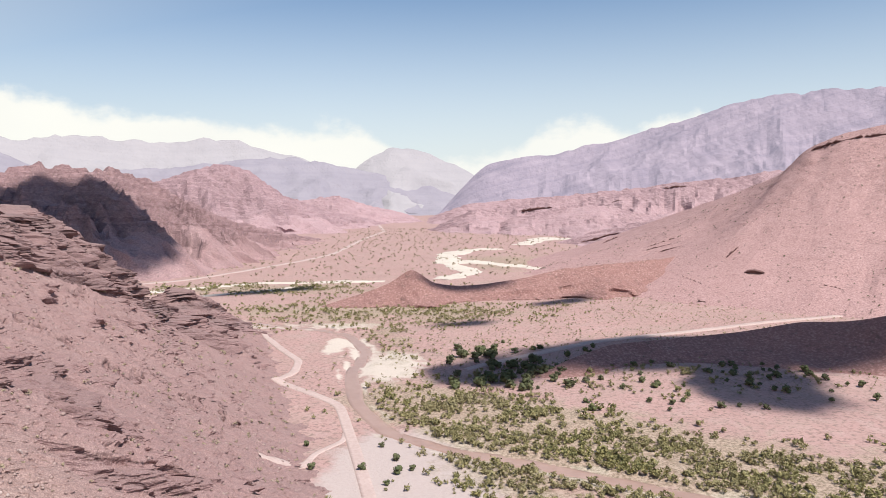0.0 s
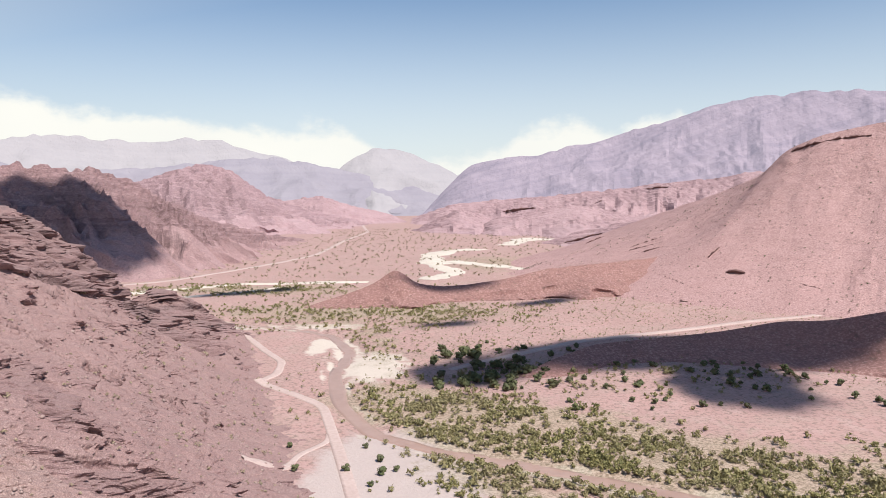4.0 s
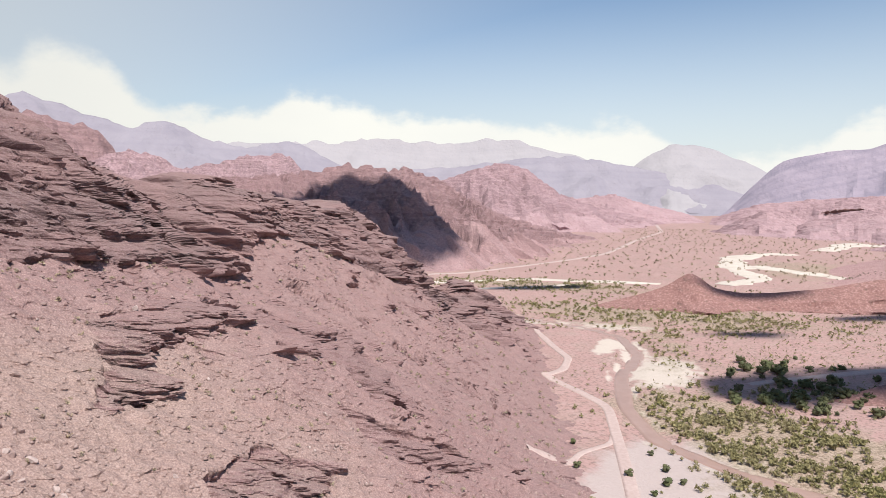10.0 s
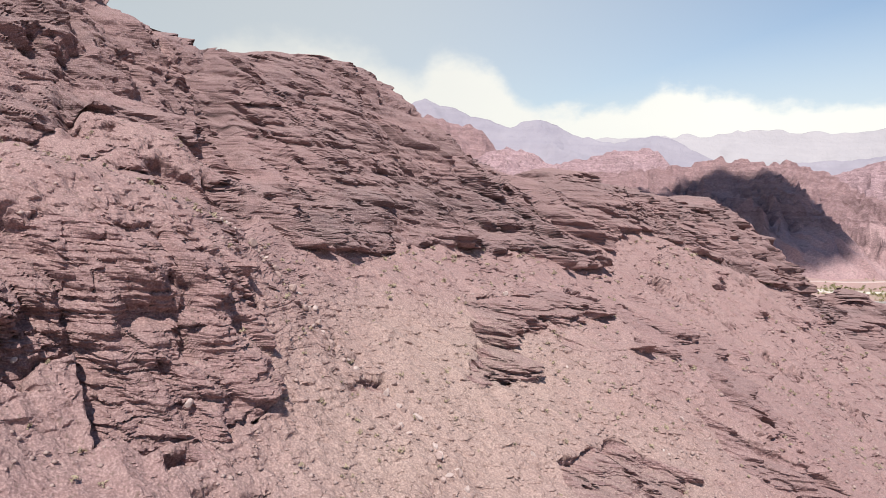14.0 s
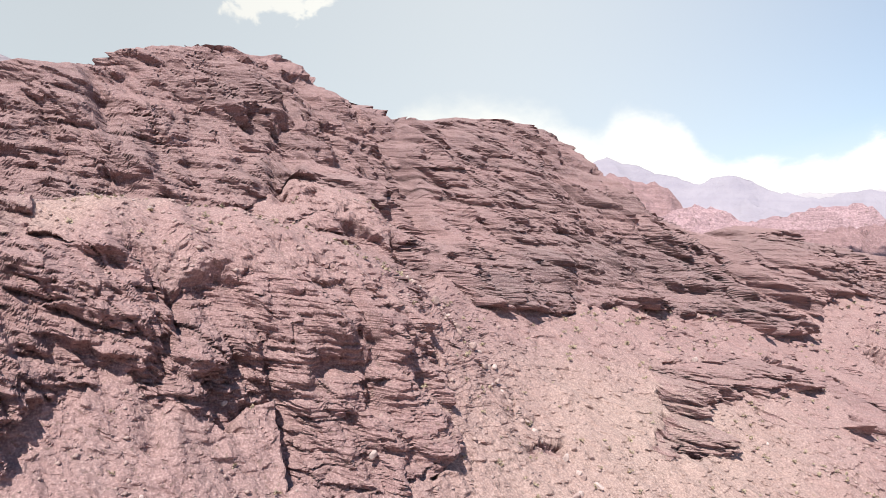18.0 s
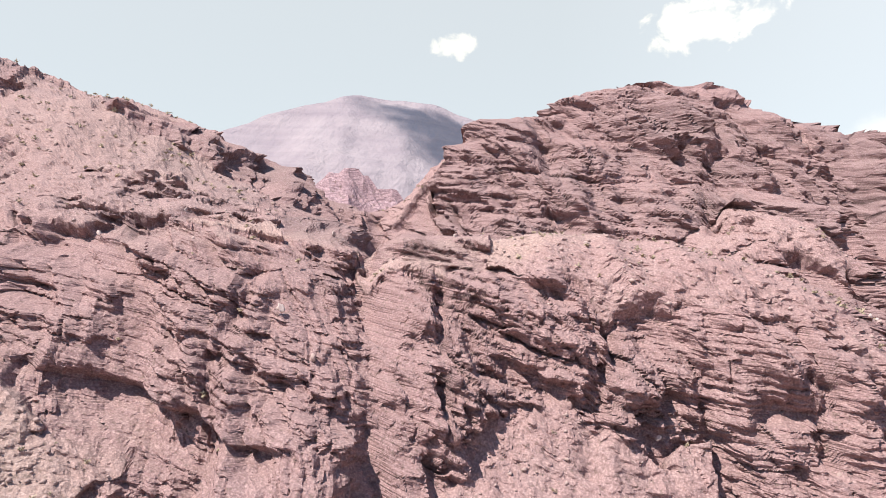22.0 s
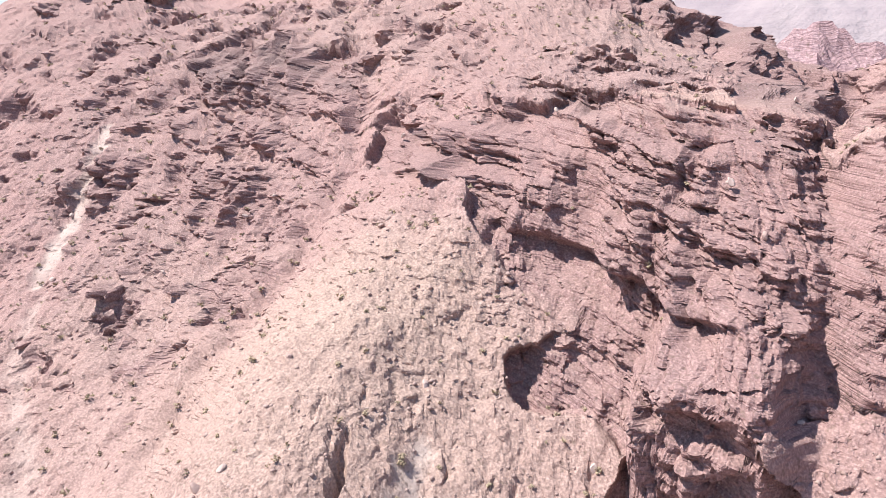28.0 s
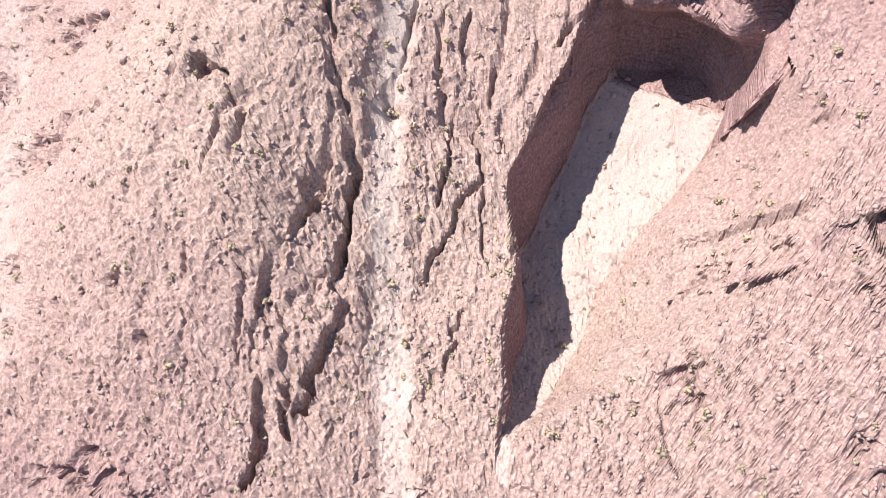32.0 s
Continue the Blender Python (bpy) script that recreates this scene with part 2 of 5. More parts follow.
MUD = plain_material("muddy_river_water", (0.31, 0.20, 0.165), (0.37, 0.25, 0.21), 0.15, 0.4, 0.02, 0.4)
SAND = plain_material("bleached_river_sand", (0.46, 0.40, 0.345), (0.62, 0.55, 0.48), 0.3)


def leaf_material(name, a, b, c):
    m, N = material(name)
    P = N.add("ShaderNodeNewGeometry").outputs["Position"]
    isl = N.add("ShaderNodeNewGeometry").outputs["Random Per Island"]
    ob = N.add("ShaderNodeObjectInfo").outputs["Random"]
    k = N.math("FRACT", N.math("ADD", isl, ob))
    col = N.mix(k, a, b)
    col = N.mix(N.span(N.noise(P, 0.02, 3), 0.4, 0.6), col, c)
    finish(N, col, 0.8, None, None, 0.2)
    return m


LEAF = leaf_material("olive_shrub_leaves", (0.12, 0.12, 0.05), (0.31, 0.27, 0.12), (0.25, 0.215, 0.115))
DARKLEAF = leaf_material("dark_green_shrub_leaves", (0.07, 0.085, 0.04), (0.13, 0.135, 0.06), (0.10, 0.10, 0.055))
DRYLEAF = leaf_material("dry_desert_shrub_twigs", (0.25, 0.20, 0.135), (0.38, 0.31, 0.215), (0.31, 0.25, 0.175))
WOOD = plain_material("grey_brown_bark", (0.10, 0.07, 0.05), (0.17, 0.12, 0.09), 3.0)


# ---- noise ----
def lattice(ix, iy, iz, seed):
    h = (ix.astype(np.int64) * 374761393 + iy.astype(np.int64) * 668265263 + iz.astype(np.int64) * 2147483647 + seed * 974634777) & 0xFFFFFFFF
    h = ((h ^ (h >> 13)) * 1274126177) & 0xFFFFFFFF
    h = ((h ^ (h >> 16)) * 2246822519) & 0xFFFFFFFF
    return ((h ^ (h >> 15)) & 0xFFFF) / 32767.5 - 1.0


def vnoise(x, y, seed=0):
    """Smooth value noise in the plane, -1 to 1."""
    x, y = np.asarray(x, float), np.asarray(y, float)
    ix, iy = np.floor(x), np.floor(y)
    fx, fy = x - ix, y - iy
    fx, fy = fx * fx * (3 - 2 * fx), fy * fy * (3 - 2 * fy)
    z = np.zeros_like(ix)
    a, b = lattice(ix, iy, z, seed), lattice(ix + 1, iy, z, seed)
    c, d = lattice(ix, iy + 1, z, seed), lattice(ix + 1, iy + 1, z, seed)
    return (a + (b - a) * fx) * (1 - fy) + (c + (d - c) * fx) * fy


def fbm(x, y, octaves=4, seed=0, gain=0.5):
    total, amp, norm = 0.0, 1.0, 0.0
    for i in range(octaves):
        k = 2.03 ** i
        total = total + amp * vnoise(x * k + 17.3 * i, y * k - 9.1 * i, seed + i)
        norm += amp
        amp *= gain
    return total / norm


def ridged(x, y, octaves=3, seed=0):
    """Sharp crests at 1, hollows towards 0."""
    total, amp, norm = 0.0, 1.0, 0.0
    for i in range(octaves):
        k = 2.1 ** i
        total = total + amp * (1 - np.abs(vnoise(x * k + 3.7 * i, y * k + 8.2 * i, seed + i)) * 1.6)
        norm += amp
        amp *= 0.5
    return total / norm


def smooth(x, a, b):
    t = np.clip((x - a) / (b - a), 0, 1)
    return t * t * (3 - 2 * t)


def stair(w, period, riser=0.3):
    """Steps of that height: flat treads, then a short steep riser."""
    q = w / period
    n = np.floor(q)
    return period * (n + smooth(q - n, 1 - riser, 1.0))


def grid_object(name, X, Y, Z, mat, attrs=None, wrap=False, flat=True):
    """A sheet from arrays of rows and columns."""
    r, c = X.shape
    me = bpy.data.meshes.new(name)
    me.vertices.add(r * c)
    me.vertices.foreach_set("co", np.stack([X, Y, Z], -1).astype(np.float32).ravel())
    idx = np.arange(r * c).reshape(r, c)
    if wrap:
        idx = np.concatenate([idx, idx[:, :1]], 1)
    q = np.stack([idx[:-1, :-1], idx[:-1, 1:], idx[1:, 1:], idx[1:, :-1]], -1).reshape(-1, 4)
    me.loops.add(q.size)
    me.loops.foreach_set("vertex_index", q.ravel().astype(np.int32))
    me.polygons.add(len(q))
    me.polygons.foreach_set("loop_start", np.arange(0, q.size, 4, dtype=np.int32))
    me.update(calc_edges=True)
    me.polygons.foreach_set("use_smooth", np.full(len(q), not flat))
    for key, a in (attrs or {}).items():
        at = me.attributes.new(key, "FLOAT", "POINT")
        at.data.foreach_set("value", np.asarray(a, np.float32).ravel())
    me.materials.append(mat)
    return new(name, me)


def resample(line, step):
    """A smooth line through the points of a short polyline, one point every step metres."""
    p = np.array(line, float)
    d = np.r_[0, np.cumsum(np.linalg.norm(np.diff(p[:, :2], axis=0), axis=1))]
    n = max(int(d[-1] / step), 8)
    s = np.linspace(0, d[-1], n)
    out = np.stack([np.interp(s, d, p[:, k]) for k in range(p.shape[1])], 1)
    span = np.diff(d).mean() * 0.25
    half = max(int(span / (d[-1] / n)), 1)
    ker = np.hanning(2 * half + 3)
    ker /= ker.sum()
    pad = np.pad(out, ((half + 1, half + 1), (0, 0)), mode="reflect", reflect_type="odd")
    return np.stack([np.convolve(pad[:, k], ker, "valid") for k in range(p.shape[1])], 1), s


def distance_to(line, x, y):
    """Distance from points to a polyline, the share of the way along it, and the side (left is positive)."""
    p = np.array(line, float)
    best, along, side = np.full(x.shape, 1e9), np.zeros(x.shape), np.ones(x.shape)
    for i in range(len(p) - 1):
        a, b = p[i, :2], p[i + 1, :2]
        v = b - a
        t = np.clip(((x - a[0]) * v[0] + (y - a[1]) * v[1]) / (v @ v), 0, 1)
        d = np.hypot(x - a[0] - t * v[0], y - a[1] - t * v[1])
        s = np.sign(v[0] * (y - a[1]) - v[1] * (x - a[0]))
        m = d < best
        best, along, side = np.where(m, d, best), np.where(m, i + t, along), np.where(m, s, side)
    return best, along, side


# ---- valley lines (plan, metres) ----
RIVER = [(-330, 705), (-184, 660), (-115, 630), (-81, 603), (-59, 537), (-63, 468), (-51, 403), (-28, 353), (4, 328), (41, 310), (75, 290), (109, 269), (170, 235), (280, 180)]
ROAD_FAR = [(-420, 930), (-359, 984), (-318, 1088), (-262, 1236), (-219, 1406), (-211, 1830), (-186, 2231), (-290, 3049)]
ROAD_EAST = [(2, 466), (29, 489), (74, 523), (125, 562), (199, 595), (291, 639), (436, 692), (560, 730), (760, 800)]
ROAD_NEAR = [(-109, 448), (-81, 421), (-60, 398), (-45, 337), (-30, 272), (-12, 190), (20, 100), (60, 0)]
TRACK = [(-159, 606), (-124, 538), (-104, 501), (-101, 469), (-109, 448)]
THICKET = [(-30, 410), (0, 385), (35, 372), (90, 340), (130, 305), (200, 285), (330, 240)]
TRACK_LOOP = [(-50, 350), (-49, 339), (-60, 319), (-62, 302), (-77, 287)]


def valley_height(x, y):
    r = np.hypot(x, y)
    bumps = 1.2 * fbm(x / 60, y / 60, 4, 5) * smooth(r, 150, 400)
    d = distance_to(RIVER, x, y)[0]
    return bumps - 1.6 * (1 - smooth(d, 5, 11)) - 0.8 * (1 - smooth(d, 10, 60))


az = np.radians(np.linspace(0, 360, 500, endpoint=False))
rr = np.exp(np.linspace(np.log(60), np.log(4850), 180))
A, Rg = np.meshgrid(az, rr)
gx, gy = -np.sin(A) * Rg, np.cos(A) * Rg
gz = valley_height(gx, gy)
d_river, along, side = distance_to(RIVER, gx, gy)
n1, n2 = fbm(gx / 45, gy / 45, 4, 11), fbm(gx / 160, gy / 160, 3, 21)
east = smooth(gx + 0.25 * (gy - 330), -40, 20)
veg = smooth(1 - d_river / 75, 0.0, 0.6) * (0.75 + 0.5 * n1) * np.where(gy > 420, 0.55, 1.0) * east
veg = np.maximum(veg, np.exp(-(distance_to(THICKET, gx, gy)[0] / 42) ** 2) * (0.95 + 0.6 * n1))
mid_flat = np.exp(-(((gx + 60) / 170) ** 2 + ((gy - 720) / 90) ** 2))
veg = np.maximum(veg, mid_flat * (0.75 + 0.5 * n1))
veg = np.maximum(veg, np.exp(-(((gx + 220) / 200) ** 2 + ((gy - 900) / 60) ** 2)) * (0.8 + 0.7 * n1))
sand = np.exp(-((d_river - 7) / 4) ** 2) * (0.6 + 0.7 * fbm(gx / 30, gy / 30, 2, 13))
sand = np.maximum(sand, np.exp(-(((gx + 36) / 28) ** 2 + ((gy - 490) / 55) ** 2) ** 2) * 0.7)
sand = np.maximum(sand, np.exp(-(((gx + 85) / 13) ** 2 + ((gy - 560) / 40) ** 2)) * 0.9)
sand = np.maximum(sand, np.exp(-(((gx + 120) / 110) ** 2 + ((gy - 640) / 20) ** 2)) * (0.5 + 0.6 * n1))
sand = np.maximum(sand, np.exp(-(((gx - 60) / 130) ** 2 + ((gy - 262) / 24) ** 2)) * (0.55 + 0.5 * n1))
veg = np.maximum(veg, np.exp(-(((gx - 110) / 110) ** 2 + ((gy - 1230) / 170) ** 2)) * (0.7 + 0.5 * n1))
grey = np.exp(-(((gx + 14) / 40) ** 2 + ((gy - 292) / 72) ** 2)) * 1.15
grey = np.maximum(grey, np.exp(-(((gx + 110) / 170) ** 2 + ((gy - 1500) / 500) ** 2)) * 0.3)
ground = tagged(grid_object("ground", gx, gy, gz, GROUND, {"veg": veg, "sand": sand, "grey": grey}, wrap=True, flat=False),
                "pink desert valley floor with pale sand and scrub", "ground", kind="structure")


# ---- the near hillside ----
STRIKE = np.array([-0.316, 0.949])      # along the valley
UPHILL = np.array([-0.949, -0.316])     # away from the valley


def base_slope(x, y):
    u = 39 + x * UPHILL[0] + y * UPHILL[1]
    return 0.625 * u - 1.3 * np.maximum(u - 350, 0)


CREST_A = [(-103, -386, 187), (-152, -370, 213), (-180, -323, 193), (-209, -317, 212), (-212, -278, 201), (-236, -252, 215), (-236, -201, 200), (-235, -161, 185), (-237, -119, 170), (-237, -95, 157), (-238, -77, 146), (-231, -65, 130)]
CREST_B = [(-238, -57, 139), (-245, -49, 150), (-252, -42, 162), (-275, -14, 183), (-288, 4, 192), (-299, 26, 198), (-310, 57, 203), (-304, 71, 191), (-292, 88, 183), (-270, 90, 163), (-249, 91, 145)]
FOOT_B = [(-208, -30, 134), (-209, -16, 130), (-210, 3, 131), (-208, 32, 128), (-202, 58, 132), (-197, 72, 128)]
CREST_C = [(-311, 110, 179), (-314, 129, 181), (-312, 158, 184), (-316, 192, 184), (-296, 205, 170), (-277, 206, 155), (-256, 208, 142), (-237, 208, 128)]
FOOT_C = [(-190, 63, 120), (-173, 86, 106), (-179, 128, 100), (-180, 170, 93), (-189, 238, 85)]
CREST_D = [(-295, 270, 125), (-287, 307, 131), (-283, 356, 121), (-291, 431, 113), (-301, 519, 108), (-280, 519, 88), (-259, 513, 78), (-236, 508, 63), (-212, 475, 53), (-232, 597, 45), (-196, 630, 14)]
CLIFF_TOP = [(-144, -39, 125), (-144, -25, 122), (-140, 0, 119), (-140, 26, 114), (-140, 43, 111), (-139, 59, 105)]
CLIFF_FOOT = [(-116, -23, 96), (-123, -8, 97), (-124, 11, 94), (-129, 24, 94), (-133, 62, 89)]
SLAB_TOP = [(-106, -82, 108), (-109, -60, 108), (-108, -40, 104), (-122, -27, 107)]
SLAB_FOOT = [(-107, -73, 100), (-108, -59, 97), (-106, -44, 93), (-106, -31, 90)]
SPUR_A = [(-109, -113, 114), (-88, -100, 102), (-71, -90, 92), (-57, -78, 82), (-40, -69, 70), (-29, -61, 63), (-20, -57, 57)]
GULLY_A = [(-113, -147, 113), (-86, -137, 95), (-63, -130, 80), (-51, -124, 72), (-35, -140, 66), (-17, -113, 50)]
GULLY_B = [(-69, -72, 77), (-55, -62, 66), (-37, -45, 52)]
SPUR_D = [(-150, 190, 80), (-134, 200, 71), (-110, 208, 57), (-86, 204, 42), (-72, 204, 32)]
GULLY_D = [(-143, 85, 88), (-123, 90, 75), (-101, 92, 61)]
RAVINE = [(-88, -38, 55), (-82, -37, 51), (-74, -36, 47), (-66, -36, 43), (-61, -35, 41), (-53, -30, 38), (-41, -25, 40), (-33, -22, 44), (-27, -18, 43), (-10, -5, 32)]


def behind(line, share, drop):
    """The fall of the land on the far side of a crest."""
    return [(x * share, y * share, z - drop) for x, y, z in line]


KNOTS = np.array(CREST_A + CREST_B + FOOT_B + CREST_C + FOOT_C + CREST_D + CLIFF_TOP + CLIFF_FOOT + SLAB_TOP + SLAB_FOOT + SPUR_A + GULLY_A + GULLY_B
                 + SPUR_D + GULLY_D + behind(CREST_A[::2], 1.22, 35) + behind(CREST_B[1:-2:2], 1.22, 35) + behind(CREST_C[:6:2], 1.22, 45)
                 + behind(CREST_D[:-2:2], 1.2, 40) + behind(CREST_A[::3], 1.6, 150) + behind(CREST_B[1:-2:3], 1.7, 170) + behind(CREST_C[:6:2], 1.6, 150), float)
# far and low ground keeps the even slope
REST = ((0, 0), (20, -60), (0, 80), (-30, 130), (-45, 260), (-70, 330), (-110, 420), (-140, 500), (-150, 330), (-120, 280), (30, -140), (40, -260), (-60, 30), (-70, -5), (-60, 80), (-90, 140), (-20, -30))
KNOTS = np.vstack([KNOTS, [(x, y, base_slope(x, y)) for x, y in REST]])


def thin_plate(P, v, soft):
    """A smooth sheet through heights v at the places P."""
    def kernel(r2):
        return 0.5 * r2 * np.log(r2 + 1e-9)
    n = len(P)
    D = ((P[:, None] - P[None]) ** 2).sum(-1)
    B = np.c_[np.ones(n), P]
    M = np.block([[kernel(D) + soft * np.eye(n), B], [B.T, np.zeros((3, 3))]])
    c = np.linalg.solve(M, np.r_[v, 0, 0, 0])

    def run(x, y):
        out = c[n] + c[n + 1] * x + c[n + 2] * y
        for i in range(n):
            out = out + c[i] * kernel((x - P[i, 0]) ** 2 + (y - P[i, 1]) ** 2)
        return out
    return run


bulge = thin_plate(KNOTS[:, :2] / 100, KNOTS[:, 2] - base_slope(KNOTS[:, 0], KNOTS[:, 1]), 0.004)

# where bedrock stands out of the scree: outline in the plan, how clean the rock is, how far it stands proud, how much
# dark patina and painted shade it bears
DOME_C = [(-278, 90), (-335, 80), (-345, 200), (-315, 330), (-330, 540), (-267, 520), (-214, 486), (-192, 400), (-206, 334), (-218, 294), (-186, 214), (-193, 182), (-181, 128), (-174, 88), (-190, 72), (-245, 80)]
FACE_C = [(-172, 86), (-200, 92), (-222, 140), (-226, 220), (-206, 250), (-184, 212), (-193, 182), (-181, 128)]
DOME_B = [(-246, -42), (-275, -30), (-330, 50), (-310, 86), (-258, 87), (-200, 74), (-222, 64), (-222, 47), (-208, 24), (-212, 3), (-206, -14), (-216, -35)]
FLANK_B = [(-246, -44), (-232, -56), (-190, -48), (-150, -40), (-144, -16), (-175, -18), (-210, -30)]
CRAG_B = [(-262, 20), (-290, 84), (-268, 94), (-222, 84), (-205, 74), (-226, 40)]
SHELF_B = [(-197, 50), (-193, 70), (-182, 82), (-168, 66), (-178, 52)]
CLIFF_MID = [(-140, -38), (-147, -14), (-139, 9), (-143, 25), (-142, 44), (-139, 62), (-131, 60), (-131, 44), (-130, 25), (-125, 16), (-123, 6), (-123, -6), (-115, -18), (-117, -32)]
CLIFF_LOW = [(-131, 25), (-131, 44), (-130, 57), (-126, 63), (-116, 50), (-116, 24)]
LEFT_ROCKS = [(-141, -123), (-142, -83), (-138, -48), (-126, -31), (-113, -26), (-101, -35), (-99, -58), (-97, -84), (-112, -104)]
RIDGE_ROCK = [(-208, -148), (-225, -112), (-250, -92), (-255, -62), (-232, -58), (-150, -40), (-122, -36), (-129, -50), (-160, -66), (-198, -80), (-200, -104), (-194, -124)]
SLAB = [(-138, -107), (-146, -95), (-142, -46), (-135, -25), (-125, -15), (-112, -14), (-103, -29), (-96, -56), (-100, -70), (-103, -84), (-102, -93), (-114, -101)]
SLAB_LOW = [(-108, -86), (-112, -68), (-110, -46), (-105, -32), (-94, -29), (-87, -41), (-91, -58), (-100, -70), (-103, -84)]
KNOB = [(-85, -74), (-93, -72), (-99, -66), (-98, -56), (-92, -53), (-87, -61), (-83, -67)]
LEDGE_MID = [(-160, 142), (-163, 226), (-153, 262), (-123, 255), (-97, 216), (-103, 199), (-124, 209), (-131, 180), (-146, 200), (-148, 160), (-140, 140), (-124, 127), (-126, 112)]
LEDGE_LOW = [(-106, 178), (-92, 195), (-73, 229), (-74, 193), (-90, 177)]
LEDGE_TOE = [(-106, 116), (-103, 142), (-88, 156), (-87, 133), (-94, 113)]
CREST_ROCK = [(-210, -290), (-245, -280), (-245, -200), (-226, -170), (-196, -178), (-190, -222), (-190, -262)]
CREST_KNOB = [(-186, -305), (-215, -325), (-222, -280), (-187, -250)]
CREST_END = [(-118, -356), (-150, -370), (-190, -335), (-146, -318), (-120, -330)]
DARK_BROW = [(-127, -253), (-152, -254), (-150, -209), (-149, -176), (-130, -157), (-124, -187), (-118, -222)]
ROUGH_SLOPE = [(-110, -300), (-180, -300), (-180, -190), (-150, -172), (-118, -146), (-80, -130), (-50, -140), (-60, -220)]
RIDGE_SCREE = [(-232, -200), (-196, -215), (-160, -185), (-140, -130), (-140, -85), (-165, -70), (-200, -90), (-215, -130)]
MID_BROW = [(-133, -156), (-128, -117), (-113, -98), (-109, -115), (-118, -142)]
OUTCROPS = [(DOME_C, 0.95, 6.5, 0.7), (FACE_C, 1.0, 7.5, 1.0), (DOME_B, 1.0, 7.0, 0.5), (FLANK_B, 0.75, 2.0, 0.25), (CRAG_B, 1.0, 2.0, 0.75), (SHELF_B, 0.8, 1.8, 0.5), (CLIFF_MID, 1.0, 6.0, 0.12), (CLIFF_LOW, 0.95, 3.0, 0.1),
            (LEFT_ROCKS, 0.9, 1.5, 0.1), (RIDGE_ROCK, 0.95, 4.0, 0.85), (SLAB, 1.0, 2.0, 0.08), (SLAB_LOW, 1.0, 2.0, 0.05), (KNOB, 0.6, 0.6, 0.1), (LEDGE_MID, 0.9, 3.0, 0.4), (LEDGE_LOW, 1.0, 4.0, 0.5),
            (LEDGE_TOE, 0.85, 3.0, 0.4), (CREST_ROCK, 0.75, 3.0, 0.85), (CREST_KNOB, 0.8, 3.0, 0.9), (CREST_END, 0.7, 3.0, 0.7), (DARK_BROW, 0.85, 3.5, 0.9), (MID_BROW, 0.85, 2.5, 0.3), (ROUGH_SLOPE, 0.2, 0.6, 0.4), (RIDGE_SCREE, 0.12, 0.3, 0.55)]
BUFFS = [(-60, -130, 60, 40, 0.35), (-45, -35, 45, 40, 0.75), (-20, -90, 50, 40, 0.6), (-70, -85, 45, 30, 1.0), (-40, -62, 40, 22, 0.9), (-120, 110, 60, 34, 0.8), (-85, 110, 70, 30, 0.6), (-160, -15, 40, 10, 0.6), (-50, -15, 30, 30, 0.5), (-150, -60, 40, 8, 0.5), (-165, -195, 70, 50, 0.15), (-190, -130, 40, 30, 0.25)]
# loose scree that covers the beds
SCREES = [(-114, 5, 15, 10, 1.0), (-177, 30, 34, 12, 0.9), (-150, 107, 24, 26, 0.45), (-72, -95, 30, 26, 0.8), (-195, -125, 40, 20, 0.8)]
# bleached wash lines on the slope
WASHES = [([(-69, -72), (-57, -64), (-45, -54), (-36, -45), (-31, -39), (-25, -33), (-12, -18)], 1.9, 0.95),
          ([(-34, -137), (-22, -116), (-13, -104), (0, -80)], 3.2, 0.3),
          ([(-93, -240), (-74, -213), (-65, -205), (-55, -193)], 1.9, 0.85),
          ([(-53, -186), (-43, -172), (-34, -137)], 1.8, 0.35),
          ([(-215, -2), (-205, 2), (-196, 4)], 1.6, 0.8)]
# gullies that part the rock masses: line, half width, depth
GULLIES = [([(-310, 106), (-262, 96), (-225, 86), (-194, 77)], 12, 7), ([(-250, -4), (-228, 3), (-205, 6)], 7, 6), ([(-230, -28), (-206, -16)], 6, 5), ([(-270, 52), (-235, 50), (-215, 46)], 6, 5),
           ([(-176, -222), (-154, -184), (-126, -151), (-109, -138), (-90, -128), (-67, -123), (-49, -115), (-39, -100)], 8, 3.2), ([(-143, 43), (-136, 44), (-128, 46)], 3, 3), ([(-142, 8), (-128, 8), (-120, 6)], 3.5, 3),
           ([(-143, -25), (-128, -24), (-114, -20)], 3.5, 3), ([(-132, -58), (-116, -56), (-102, -52)], 3.5, 3), ([(-230, -58), (-180, -46), (-140, -38), (-122, -34), (-108, -28)], 7, 6)]
# long open cracks running down the slope
CRACKS = [([(-61, -79), (-51, -69), (-42, -57), (-34, -50), (-26, -44), (-19, -41)], 1.0, 5.0), ([(-50, -70), (-45, -62), (-36, -57), (-29, -54), (-23, -51), (-18, -47), (-10, -40)], 0.9, 4.2),
          ([(-69, -61), (-55, -51), (-48, -46)], 0.5, 1.8), ([(-70, -56), (-53, -45), (-41, -42)], 0.5, 1.8), ([(-41, -35), (-33, -33), (-27, -32)], 0.5, 1.6),
          ([(-87, -54), (-76, -48)], 0.5, 2.0), ([(-34, -50), (-24, -48), (-16, -41)], 0.8, 3.0)]


def patches(spots, x, y):
    out = np.zeros(x.shape)
    wx, wy = 9 * fbm(x / 30, y / 30, 3, 33), 9 * fbm(x / 30, y / 30, 3, 34)
    for px, py, ls, lu, k in spots:
        s = (x + wx - px) * STRIKE[0] + (y + wy - py) * STRIKE[1]
        u = (x + wx - px) * UPHILL[0] + (y + wy - py) * UPHILL[1]
        out = np.maximum(out, k * np.exp(-((s / ls) ** 2 + (u / lu) ** 2) ** 2))
    return out


